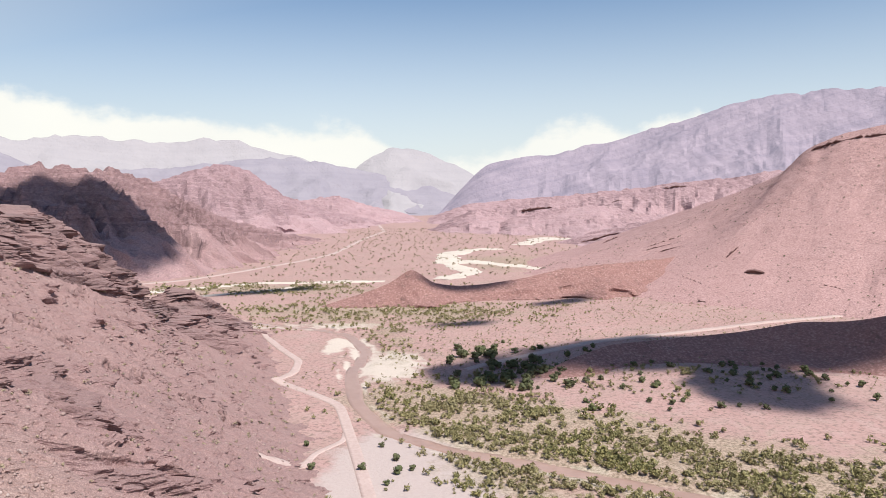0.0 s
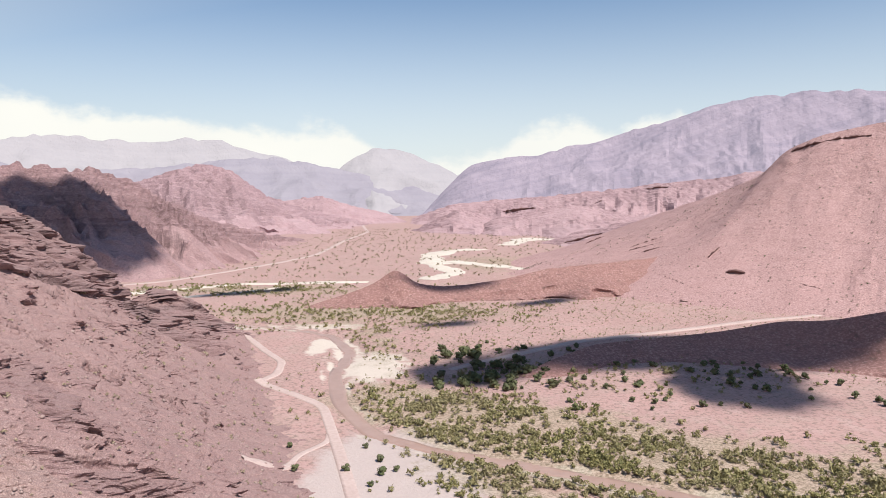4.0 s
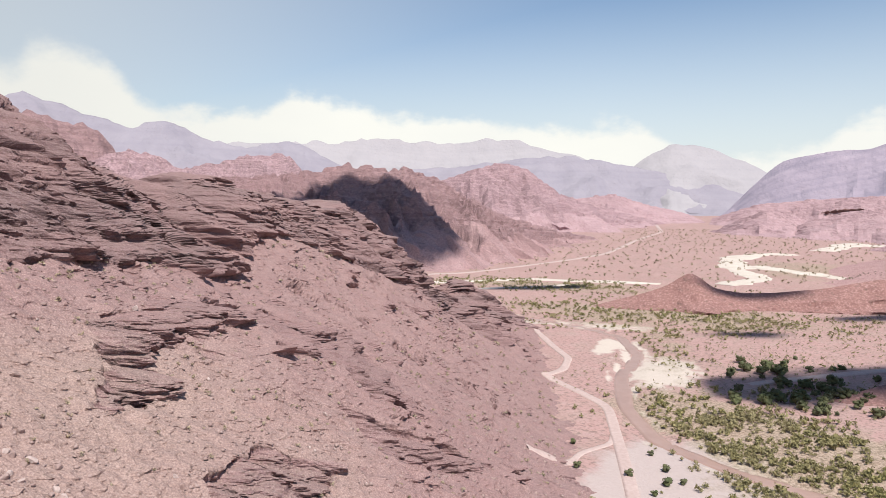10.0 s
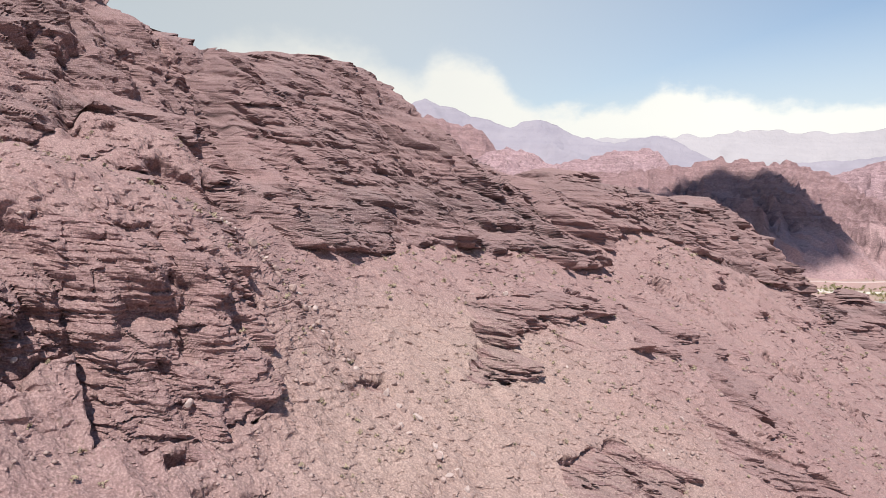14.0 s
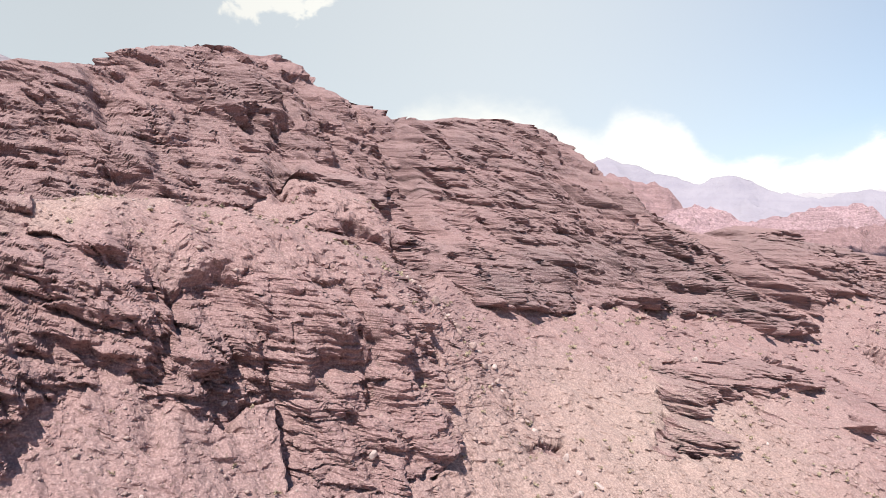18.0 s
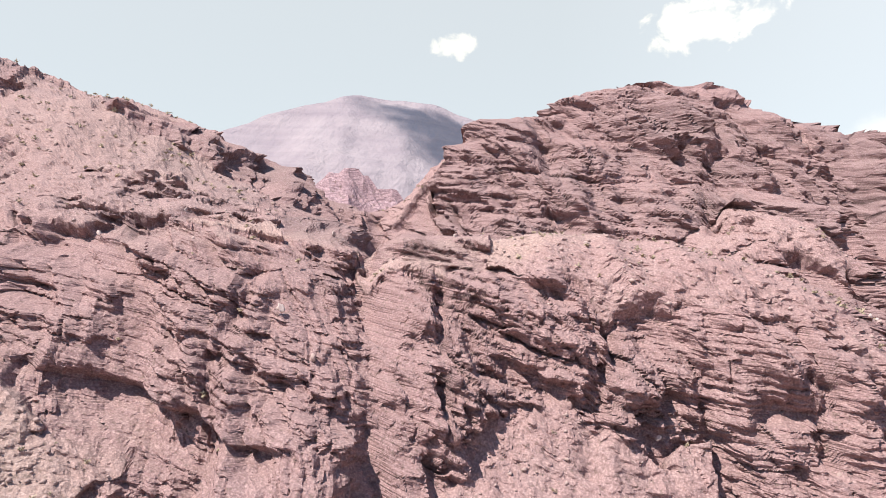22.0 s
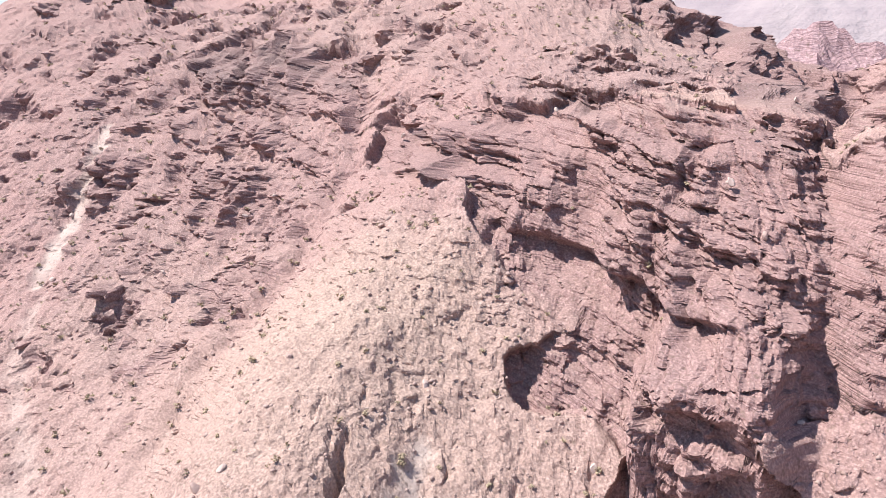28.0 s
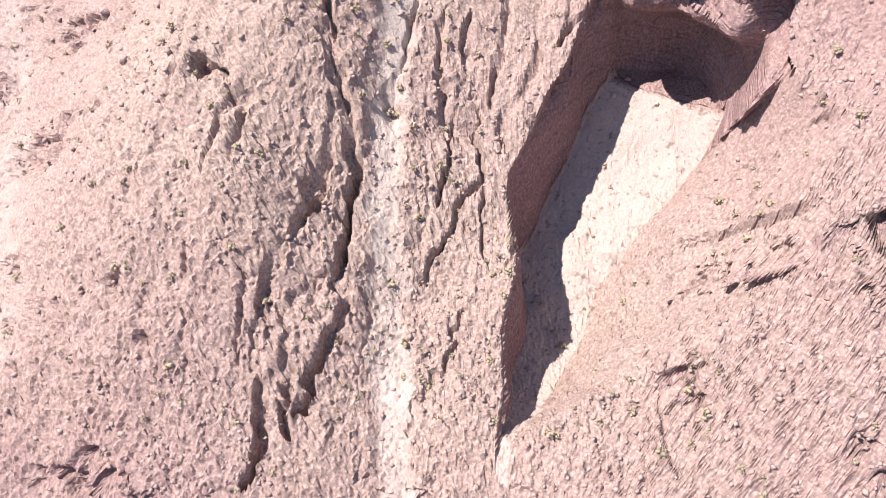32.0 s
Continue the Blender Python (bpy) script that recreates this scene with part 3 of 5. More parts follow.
def inside(line, x, y):
    """Signed distance to a closed outline in the plan, positive inside; points far off get -30."""
    p = np.array(line, float)
    out = np.full(x.shape, -30.0)
    lo, hi = p.min(0) - 16, p.max(0) + 16
    m = (x > lo[0]) & (x < hi[0]) & (y > lo[1]) & (y < hi[1])
    px, py = x[m], y[m]
    best, odd = np.full(px.shape, 1e9), np.zeros(px.shape, bool)
    for (ax, ay), (bx, by) in zip(p, np.roll(p, -1, axis=0)):
        vx, vy = bx - ax, by - ay
        k = np.clip(((px - ax) * vx + (py - ay) * vy) / (vx * vx + vy * vy), 0, 1)
        best = np.minimum(best, (px - ax - k * vx) ** 2 + (py - ay - k * vy) ** 2)
        if by != ay:
            odd ^= ((ay > py) != (by > py)) & (px < ax + (py - ay) * vx / vy)
    out[m] = np.where(odd, 1, -1) * np.sqrt(best)
    return out


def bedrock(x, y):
    """Share of bare rock, how far it stands proud of the scree, and how dark patina and painted shade make it."""
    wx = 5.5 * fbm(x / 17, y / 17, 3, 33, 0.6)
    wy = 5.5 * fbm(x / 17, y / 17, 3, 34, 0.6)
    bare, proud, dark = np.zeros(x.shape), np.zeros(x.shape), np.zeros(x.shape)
    for line, clean, lift, shade_skin in OUTCROPS:
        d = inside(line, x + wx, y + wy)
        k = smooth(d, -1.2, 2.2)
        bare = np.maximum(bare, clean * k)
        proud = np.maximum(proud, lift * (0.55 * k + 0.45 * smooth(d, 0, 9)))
        dark = np.maximum(dark, shade_skin * smooth(d, -1, 4))
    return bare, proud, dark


def ravine(x, y):
    """The ravine's floor height, half width, distance from its axis and side."""
    d, along, side = distance_to(RAVINE, x, y)
    k = np.arange(len(RAVINE))
    floor = np.interp(along, k, [q[2] for q in RAVINE])
    half = np.interp(along, k, [9.0, 9.0, 8.0, 7.0, 6.0, 4.0, 2.0, 0.8, 0.5, 0.5])
    return floor, half, d, side, along


def hillside_form(x, y, z0):
    """Adds gullies, the ravine and large ledges to the even form z0. Returns height, then the shares of rock, buff and
    pale ground, the rock's lift and its dark patina with painted shade.
    """
    s, u = x * STRIKE[0] + y * STRIKE[1], x * UPHILL[0] + y * UPHILL[1]
    near = smooth(np.hypot(x, y), 15, 70)
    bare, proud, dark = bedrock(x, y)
    far_crest = np.exp(-(distance_to(CREST_D, x - 10, y)[0] / 48) ** 4)
    bare, dark = np.maximum(bare, far_crest), np.maximum(dark, far_crest)
    buff = patches(BUFFS, x, y)
    rock = smooth(bare + (0.42 + 0.25 * (1 - bare)) * fbm(s / 15, u / 8, 5, 71, 0.68) + 0.26 - 0.2 * buff - 0.7 * patches(SCREES, x, y), 0.3, 0.62)
    warp = 10 * fbm(x / 50, y / 50, 2, 31)
    z = z0 + near * (2.6 * (ridged((s + warp) / 30, u / 100, 3, 41) - 0.6) + 1.4 * fbm(x / 20, y / 20, 3, 51))
    z = z + near * rock * 6.5 * (ridged((s + warp) / 27, u / 75, 3, 43) - 0.62)
    wx, wy = 3 * fbm(x / 14, y / 14, 2, 35), 3 * fbm(x / 14, y / 14, 2, 36)
    foot = smooth(y, 120, 230)
    z = z + foot * (3.5 * np.logaddexp(0, z / 3.5) - 1.8 + 0.5 * np.minimum(z + 6, 0) - z)
    for line, wide, deep in GULLIES:
        d = distance_to(line, x + wx, y + wy)[0]
        z = z - deep * (1 - smooth(d, 0, wide)) ** 1.4
    pale = np.zeros(x.shape)
    for line, wide, white in WASHES:
        d = distance_to(line, x, y)[0]
        pale = np.maximum(pale, white * (0.75 + 0.35 * vnoise(x / 3, y / 3, 44)) * (1 - smooth(d + 1.2 * vnoise(x / 2, y / 2, 42), wide * 0.3, wide * 1.7)))
        z = z - 0.8 * (1 - smooth(d, wide * 0.5, wide * 1.8))
    for line, wide, deep in CRACKS:
        d = distance_to(line, x + 1.6 * vnoise(x / 5, y / 5, 47) + 0.7 * vnoise(x / 1.3, y / 1.3, 53), y + 1.6 * vnoise(x / 5, y / 5, 48) + 0.7 * vnoise(x / 1.3, y / 1.3, 54))[0]
        z = z - deep * (1 - smooth(d, wide * 0.4, wide)) * (0.6 + 0.5 * vnoise(x / 6, y / 6, 49))
    fins = np.exp(-(((x + 48) / 34) ** 2 + ((y + 58) / 26) ** 2) ** 2) + 0.6 * np.exp(-(((x + 55) / 34) ** 2 + ((y - 2) / 18) ** 2) ** 2)
    down, across = 0.79 * x + 0.61 * y, -0.61 * x + 0.79 * y
    fin = 1 - ridged((across + 1.5 * vnoise(x / 9, y / 9, 45) + 0.5 * vnoise(x / 1.6, y / 1.6, 55)) / 5.5, down / 22, 2, 46)
    z = z - fins * 1.7 * smooth(-fin, -0.28, 0.02) * smooth(np.hypot(x, y), 10, 26)
    floor, half, d, side, along = ravine(x + 1.2 * vnoise(x / 8, y / 8, 61), y + 1.2 * vnoise(x / 8, y / 8, 63))
    back = ((RAVINE[0][0] - x) * (RAVINE[1][0] - RAVINE[0][0]) + (RAVINE[0][1] - y) * (RAVINE[1][1] - RAVINE[0][1])) / 5.1
    wall = np.where(side > 0, 1.15 + 5.85 * smooth(back, -14, 10), 7.0)
    bed = floor + 0.35 * vnoise(x / 3, y / 3, 62)
    cutout = bed + np.maximum(d - half, 0) * wall
    pale = np.where((cutout < z) & (d < half * 1.0) & (back < 1), 0.6, pale)
    rock = np.where((cutout < z) & (d > half * 1.02) & (wall > 2.5), 1.0, rock)
    z = np.minimum(z, cutout)
    return z, rock, buff, pale, proud, dark


hillside_at = {}


def build_hillside():
    cols = np.concatenate([np.arange(-24, 8, 0.22), np.arange(8, 42, 0.11), np.arange(42, 88, 0.165), np.arange(88, 128, 0.125), np.arange(128, 194, 0.17), np.arange(196, 334, 3.0)])
    a = np.radians(cols)
    rf = np.exp(np.linspace(np.log(4), np.log(900), 1500))
    ca = np.radians(np.linspace(-30, 336, 300))
    cr = np.exp(np.linspace(np.log(4), np.log(900), 200))
    CA, CR = np.meshgrid(ca, cr)
    cx, cy = -np.sin(CA) * CR, np.cos(CA) * CR
    D = bulge(cx / 100, cy / 100)
    H = base_slope(cx, cy) + D
    hr, ha = np.gradient(H, np.log(cr[1] / cr[0]), ca[1] - ca[0])
    gxc, gyc = (-np.sin(CA) * hr - np.cos(CA) * ha) / CR, (np.cos(CA) * hr - np.sin(CA) * ha) / CR
    fa = (a - ca[0]) / (ca[1] - ca[0])
    fr = np.log(rf / cr[0]) / np.log(cr[1] / cr[0])
    ia, ir = np.clip(fa.astype(int), 0, 298), np.clip(fr.astype(int), 0, 198)
    ta, tr = (fa - ia)[None], (fr - ir)[:, None]

    def between(G):
        return (G[ir][:, ia] * (1 - ta) + G[ir][:, ia + 1] * ta) * (1 - tr) + (G[ir + 1][:, ia] * (1 - ta) + G[ir + 1][:, ia + 1] * ta) * tr

    X, Y = -np.sin(a)[None] * rf[:, None], np.cos(a)[None] * rf[:, None]
    fade = 1 - smooth(np.hypot(X, Y), 640, 880)
    Z0 = base_slope(X, Y) + between(D) * fade
    Z0 = Z0 - (1 - fade) * 260
    GX, GY = between(gxc), between(gyc)
    Z, rock, buff, pale, proud, dark = hillside_form(X, Y, Z0)
    # rows crowd where the land stands steep to the eye; neighbouring columns keep step
    wide = np.cumsum(np.pad(Z, ((0, 0), (9, 8)), mode="edge"), axis=1)
    el = np.arctan2((wide[:, 17:] - wide[:, :-17]) / 17 * 0.5 + 0.5 * Z0 - EYE[2], rf[:, None])
    de = np.diff(el, axis=0)
    low = smooth(cols, 40, 165)[None]
    mid_el = np.degrees(el[:-1])
    share = (0.06 + 0.44 * low) + (0.5 - 0.44 * low) * smooth(mid_el, -30, -24) + 0.5 * smooth(mid_el, -24, -12)
    step = (np.where(de > 0, de, -0.08 * de) + 0.03 * np.diff(np.log(rf))[:, None]) * share
    cum = np.vstack([np.zeros((1, len(a))), np.cumsum(step, axis=0)])
    n = 620
    out = [np.empty((n, len(a)), np.float32) for _ in range(9)]
    for j in range(len(a)):
        r = np.interp(np.linspace(0, cum[-1, j], n), cum[:, j], rf)
        out[0][:, j] = r
        for k, src in enumerate((Z, rock, buff, pale, GX, GY, proud, dark)):
            out[k + 1][:, j] = np.interp(r, rf, src[:, j])
    r, z, rock, buff, pale, GX, GY, proud, dark = (o.astype(float) for o in out)
    x, y = -np.sin(a)[None] * r, np.cos(a)[None] * r
    s = x * STRIKE[0] + y * STRIKE[1]
    # hard and soft beds: hard ones stand out, soft ones are eaten back
    g = np.hypot(GX, GY) + 1e-6
    ox, oy = -GX / g, -GY / g
    u = x * UPHILL[0] + y * UPHILL[1]
    t = s + 0.3 * u
    layer = z + 0.10 * s - 0.17 * 12 * np.logaddexp(0, (30 - s) / 12) + 2.0 * vnoise(x / 90, y / 90, 81)
    w = layer + 1.3 * fbm(t / 26, u / 60, 3, 92) + 2.2 * vnoise(layer / 9, t / 300, 93) + 0.35 * vnoise(t / 6, layer / 4, 96)
    jump = np.maximum(np.abs(np.gradient(w, axis=0)), 0.7 * np.abs(np.gradient(w, axis=1)))
    w = w + 1.4 * lattice(np.floor((t + 5 * vnoise(z / 14, t / 50, 94)) / 31), t * 0, t * 0, 95)

    w = w + 0.8 * lattice(np.floor((t + 2.5 * vnoise(z / 5, t / 12, 97)) / 8.3), t * 0, np.floor((z + 3 * vnoise(t / 20, z / 20, 99)) / 10), 98)

    def kept(thick):
        """Only beds that the sheet is fine enough to carry."""
        return 1 - smooth(jump / thick, 0.22, 0.6)

    fall = np.clip(g, 0.4, 1.1)

    def beds(thick, seed, upright, wide, jag, face=0.68):
        """Beds of that thickness: an upright face cut by joints into blocks of uneven depth, then a tread that falls back."""
        q = (w + 0.3 * thick * vnoise(t / (thick * 2.2), w / (thick * 2), seed)) / thick
        n = np.floor(q)
        f = q - n
        saw = np.where(f < face, f / face, (1 - f) / (1 - face)) - 0.5
        joint = t / (thick * wide) + 0.37 * n + 0.35 * vnoise(t / (thick * 1.3), w / thick, seed + 2)
        block = lattice(np.floor(joint), n * 0, n, seed + 1)
        live = np.clip(0.8 + 0.7 * lattice(np.floor(joint / 3.1), n * 0, n, seed + 3), 0.15, 1.5)
        gap = np.abs(joint - np.floor(joint) - 0.5) * 2
        open_joint = smooth(gap, 0.8, 0.98) * (lattice(np.floor(joint + 0.5), n * 0, n, seed + 4) > 0.1)
        return (upright * thick * face / fall * saw * live + jag * thick * (block - 0.8 * open_joint)) * kept(thick)

    crest = np.exp(-(distance_to(CREST_D[2:], x, y)[0] / 60) ** 4)
    big = beds(9.5, 120, 0.5, 1.3, 0.14) * (1 - 0.5 * smooth(r, 200, 300)) * (0.35 + 0.9 * np.maximum(smooth(vnoise(t / 27, w / 14, 124), -0.45, 0.5), crest))
    mid = beds(3.4, 130, 0.24, 1.2, 0.2)
    small = beds(1.35, 140, 0.36, 1.7, 0.26)
    seams = 0.42 * np.tanh(3.0 * vnoise(w / 1.5, t / 34, 111)) * kept(1.6) + 0.25 * np.tanh(2.6 * vnoise(w / 0.7, t / 14, 112)) * kept(0.9)
    # rounded bosses parted by sharp clefts, taller than wide
    boss = (1 + 0.35 * smooth(r, 200, 300)) * 5.5 * np.abs(vnoise(t / 11 + 0.4 * vnoise(w / 7, t / 20, 121), w / 19, 115)) + 3.4 * np.abs(vnoise(t / 5.2, w / 7.5, 113)) + 1.7 * np.abs(vnoise(t / 2.5, w / 3.1, 114)) * kept(2.2) - 3.0
    knob = fbm(t / 4.0, w / 3.4, 4, 122, 0.6) * kept(2.4)
    rubble = np.tanh(2 * fbm(t / 1.9, w / 1.4, 3, 116, 0.65)) * kept(1.4)
    notch = ridged((t + 4 * vnoise(w / 12, t / 30, 118)) / 19, w / 60, 3, 119) - 0.62
    lumpy = 0.6 + 0.8 * smooth(fbm(t / 23, w / 15, 3, 109), -0.3, 0.25)
    crag = big + mid + lumpy * small + seams + boss + 1.6 * knob + 0.8 * lumpy * rubble + 7.5 * (1 + 0.4 * smooth(r, 200, 300)) * notch + 4.0 * fbm(t / 24, w / 30, 2, 108) + proud
    push = rock * np.where(crag < -2, -2 + 0.45 * (crag + 2), crag)
    cobble = 1.6 * np.maximum(vnoise(t / 2.7, u / 2.1, 126) - 0.38, 0) + 1.1 * np.maximum(vnoise(t / 1.3, u / 1.0, 127) - 0.3, 0)
    # a thick slab that overhangs the softer bed below it
    reach = smooth(s, -58, -48) * (1 - smooth(s, -10, -2)) * smooth(u, 84, 92) * (1 - smooth(u, 128, 136)) * rock
    ragged = layer + 1.2 * fbm(t / 8, u / 20, 3, 129)
    push = push + reach * (2.0 * smooth(ragged, 86.5, 88) * (1 - smooth(ragged, 92, 96)) - 3.6 * smooth(ragged, 79, 82) * (1 - smooth(ragged, 85.5, 87)))
    away = smooth(r, 70, 150)
    push = push + (1 - rock) * ((0.2 + 0.3 * away) * small + 0.3 * seams + (0.25 + 0.45 * away) * knob + (0.2 + 0.25 * away) * rubble + (0.3 + 0.7 * away) * cobble)
    push = push * (0.3 + 0.7 * smooth(g, 0.08, 0.42))
    push = push * (1 + 0.5 * crest)
    # the overhanging head of the ravine
    floor, half, d, side, along = ravine(x, y)
    hx, hy = RAVINE[1][0] - RAVINE[0][0], RAVINE[1][1] - RAVINE[0][1]
    hn = math.hypot(hx, hy)
    back = ((RAVINE[0][0] - x) * hx + (RAVINE[0][1] - y) * hy) / hn
    aside = np.abs((RAVINE[0][0] - x) * hy - (RAVINE[0][1] - y) * hx) / hn
    head = smooth(back, 0, 9) * (1 - smooth(back, 13, 23)) * (1 - smooth(aside, 8, 14))
    lip = 12.0 * head * smooth(z - floor, 8, 16)
    wall_near = (1 - smooth(d - half, 2, 7)) * (1 - smooth(along, 6.3, 7))
    calm = (1 - pale) * (1 - 0.7 * wall_near * (1 - smooth(z - floor, 13, 19))) * smooth(r, 10, 40) * (1 - 0.7 * head * smooth(z - floor, 3, 10) * (1 - smooth(z - floor, 12, 18)))
    x2, y2 = x + ox * push * calm + hx / hn * lip, y + oy * push * calm + hy / hn * lip
    fine = 1 - smooth(r, 60, 130)
    stones = np.maximum(vnoise(x / 1.2, y / 1.2, 101) - 0.3, 0) * 0.45 * (1 - smooth(r, 150, 260)) + np.maximum(vnoise(x / 0.55, y / 0.55, 102) - 0.1, 0) * 0.6 * fine + np.maximum(vnoise(x / 0.32, y / 0.32, 128) - 0.1, 0) * 0.35 * fine + 0.5 * fbm(x / 3.6, y / 3.6, 2, 104) + 1.1 * fbm(x / 9, y / 9, 2, 105)
    z = z + (stones * (1 - 0.85 * rock) + 0.1 * fine * vnoise(x / 0.5, y / 0.5, 103)) * (1 - 0.85 * pale)
    hillside_at.update(cols=a, r=r, z=z, rock=rock)
    # dark weathering and the painted shade of the cliffs, broken up by noise
    shade_skin = dark * np.clip(0.92 + 0.9 * fbm(x / 26, y / 26, 4, 106) + 0.35 * np.tanh(3 * vnoise(w / 5, t / 60, 107)), 0.1, 1.1)
    return grid_object("hillside", x2, y2, z, NEAR, {"rock": rock, "strata": layer, "buff": buff, "pale": pale, "patina": shade_skin})


hillside = tagged(build_hillside(), "steep pink desert hillside of layered rock ledges and scree", "hillside", kind="structure")


def height_on_hillside(x, y, what="z"):
    """Height of the hillside at places in the plan, or its share of rock there."""
    a = np.arctan2(-x, y)
    a = np.where(a < hillside_at["cols"][0], a + 2 * math.pi, a)
    j = np.clip(np.searchsorted(hillside_at["cols"], a), 0, len(hillside_at["cols"]) - 1)
    r = np.hypot(x, y)
    out = np.empty(len(x))
    for i in range(len(x)):
        out[i] = np.interp(r[i], hillside_at["r"][:, j[i]], hillside_at[what][:, j[i]])
    return out


# ---- river, roads and tracks ----
def ribbon(name, line, width, mat, lift, label, category, wobble=0.15, kerb=0.0, reach_hill=False):
    p, s = resample([(*q, 0) for q in line], 4.0)
    t = np.gradient(p[:, :2], axis=0)
    t /= np.linalg.norm(t, axis=1)[:, None]
    n = np.stack([-t[:, 1], t[:, 0]], 1)
    across = np.array([-0.5, -0.46, -0.25, 0.0, 0.25, 0.46, 0.5])
    w = width * (1 + wobble * fbm(s / 25, s * 0 + width, 3, 3))
    X = p[:, :1] + n[:, :1] * across * w[:, None]
    Y = p[:, 1:2] + n[:, 1:2] * across * w[:, None]
    Z = valley_height(X, Y)
    if reach_hill:
        Z = np.maximum(Z, height_on_hillside(X.ravel(), Y.ravel()).reshape(X.shape))
        Z = np.repeat(Z.max(axis=1)[:, None], X.shape[1], 1) if width < 6.3 and width > 4 else Z
    Z = Z + lift
    if not reach_hill:
        Z = Z - (lift + 0.6) * (1 - smooth(s, 0, 40))[:, None]
    Z[:, [0, -1]] -= 0.5 + lift
    Z = Z + np.array([0, kerb, -kerb, kerb, -kerb, kerb, 0])
    return tagged(grid_object(name, X, Y, Z, mat, flat=False), label, category, kind="structure")


ribbon("river", RIVER, 10.5, MUD, 0.25, "muddy brown river winding between sandy banks", "river", 0.3)
ribbon("road", ROAD_NEAR, 6.2, DIRT, 0.35, "pale dirt road with two wheel tracks", "road", 0.08, 0.06, True)
ribbon("road", ROAD_FAR, 11.0, DIRT, 0.5, "pale road crossing the far valley floor", "road", 0.1)
ribbon("road", ROAD_EAST, 7.0, DIRT, 0.9, "dirt road on a low red embankment", "road", 0.1)
ribbon("riverbed", [(140, 1521), (54, 1482), (6, 1364), (14, 1171), (47, 1068), (-4, 979)], 46, SAND, 0.4, "bleached white dry river bed in the far valley", "riverbed", 0.7)
ribbon("riverbed", [(20, 1270), (45, 1247), (90, 1185), (140, 1128), (170, 1090)], 34, SAND, 0.45, "bleached white side arm of the dry river", "riverbed", 0.7)
ribbon("riverbed", [(170, 1600), (192, 1652), (266, 1850), (324, 1801), (380, 1700)], 60, SAND, 0.4, "bleached gravel flat in the far valley", "riverbed", 0.8)
ribbon("riverbed", [(-400, 840), (-320, 895), (-255, 948), (-173, 956), (-80, 960)], 20, SAND, 0.4, "pale strip of dry river sand", "riverbed", 0.8)
ribbon("riverbed", [(-360, 790), (-285, 834), (-227, 870), (-181, 921)], 9, SAND, 0.4, "pale strip of dry river sand between trees", "riverbed", 0.8)
ribbon("track", TRACK, 5.0 + 1.4, DIRT, 0.5, "winding pale dirt track below the hillside", "track", 0.3, 0.0, True)
ribbon("track", TRACK_LOOP, 3.6, DIRT, 0.3, "narrow pale dirt track branching off", "track", 0.2, 0.0, True)

# ---- hills and mountains round the valley ----
def hill(name, crest, front, back, mat, label, base=-8.0, spur=60.0, rough=1.0, layers=0.0, steep=1.1, step=9.0, rows=70, seed=0, rocky=0.6, tilt=0.1, category="hill", cut=0.35, lump=1.0, even=False):
    """A ridge: the crest line, and flanks that fall to base in front (right of the line's way) and behind, cut by spurs and gullies."""
    p, s = resample(crest, step)
    g = np.gradient(p[:, :2], axis=0)
    k = max(len(p) // 12, 2)
    ker = np.ones(2 * k + 1) / (2 * k + 1)
    g = np.stack([np.convolve(np.pad(g[:, i], k, mode="edge"), ker, "valid") for i in (0, 1)], 1)
    g /= np.linalg.norm(g, axis=1)[:, None]
    nrm = np.stack([g[:, 1], -g[:, 0]], 1)
    u = np.concatenate([-np.linspace(1, 0, rows // 3, endpoint=False), np.linspace(0, 1, rows) ** 1.15])
    U, S = np.meshgrid(u, s)
    f = np.abs(U)
    size = np.maximum(p[:, 2] - base, 1.0)
    reach = np.where(U > 0, front, back)
    wob = ridged(S / spur, U * 1.2 + 5, 3, seed + 1)
    reach = reach * (0.82 + cut * (wob - 0.45) * smooth(f, 0, 0.6))
    if not even:
        reach = reach * np.clip(size / np.percentile(size, 70), 0.18, 1.25)[:, None] ** 0.6
    X = p[:, :1] + nrm[:, :1] * reach * U
    Y = p[:, 1:2] + nrm[:, 1:2] * reach * U
    prof = (1 - f) ** steep
    carve = (ridged(S / (spur * 0.6) + 0.35 * vnoise(X / spur, Y / spur, seed + 9), f * 1.6, 4, seed + 2) - 0.62)
    H = size[:, None] * prof + rough * size[:, None] * 0.30 * carve * np.sin(np.pi * np.clip(f, 0, 1)) ** 0.8
    H = H + lump * rough * 0.05 * size[:, None] * fbm(X / (spur * 0.22), Y / (spur * 0.22), 4, seed + 3) * (0.35 + prof) * smooth(1 - f, 0, 0.25)
    Z = base + H
    layer = Z + tilt * (X * STRIKE[0] + Y * STRIKE[1]) + 0.1 * spur * vnoise(X / spur / 2, Y / spur / 2, seed + 4)
    rock = np.clip(rocky * (smooth(prof, 0.12, 0.6) * 0.9 + 0.5 * fbm(X / spur, Y / spur, 3, seed + 5)), 0, 1)
    if layers:
        w = layer + 0.8 * layers * fbm(X / (layers * 4), Y / (layers * 4), 3, seed + 6)
        Z = Z + smooth(rock, 0.2, 0.55) * (0.9 * (stair(w, layers, 0.34) - w) + 0.6 * (stair(w, layers * 0.37, 0.36) - w))
    ob = grid_object(name, X, Y, Z, mat, {"rock": rock, "strata": layer, "buff": Z * 0}, flat=step < 15)
    return tagged(ob, label, category, kind="structure")


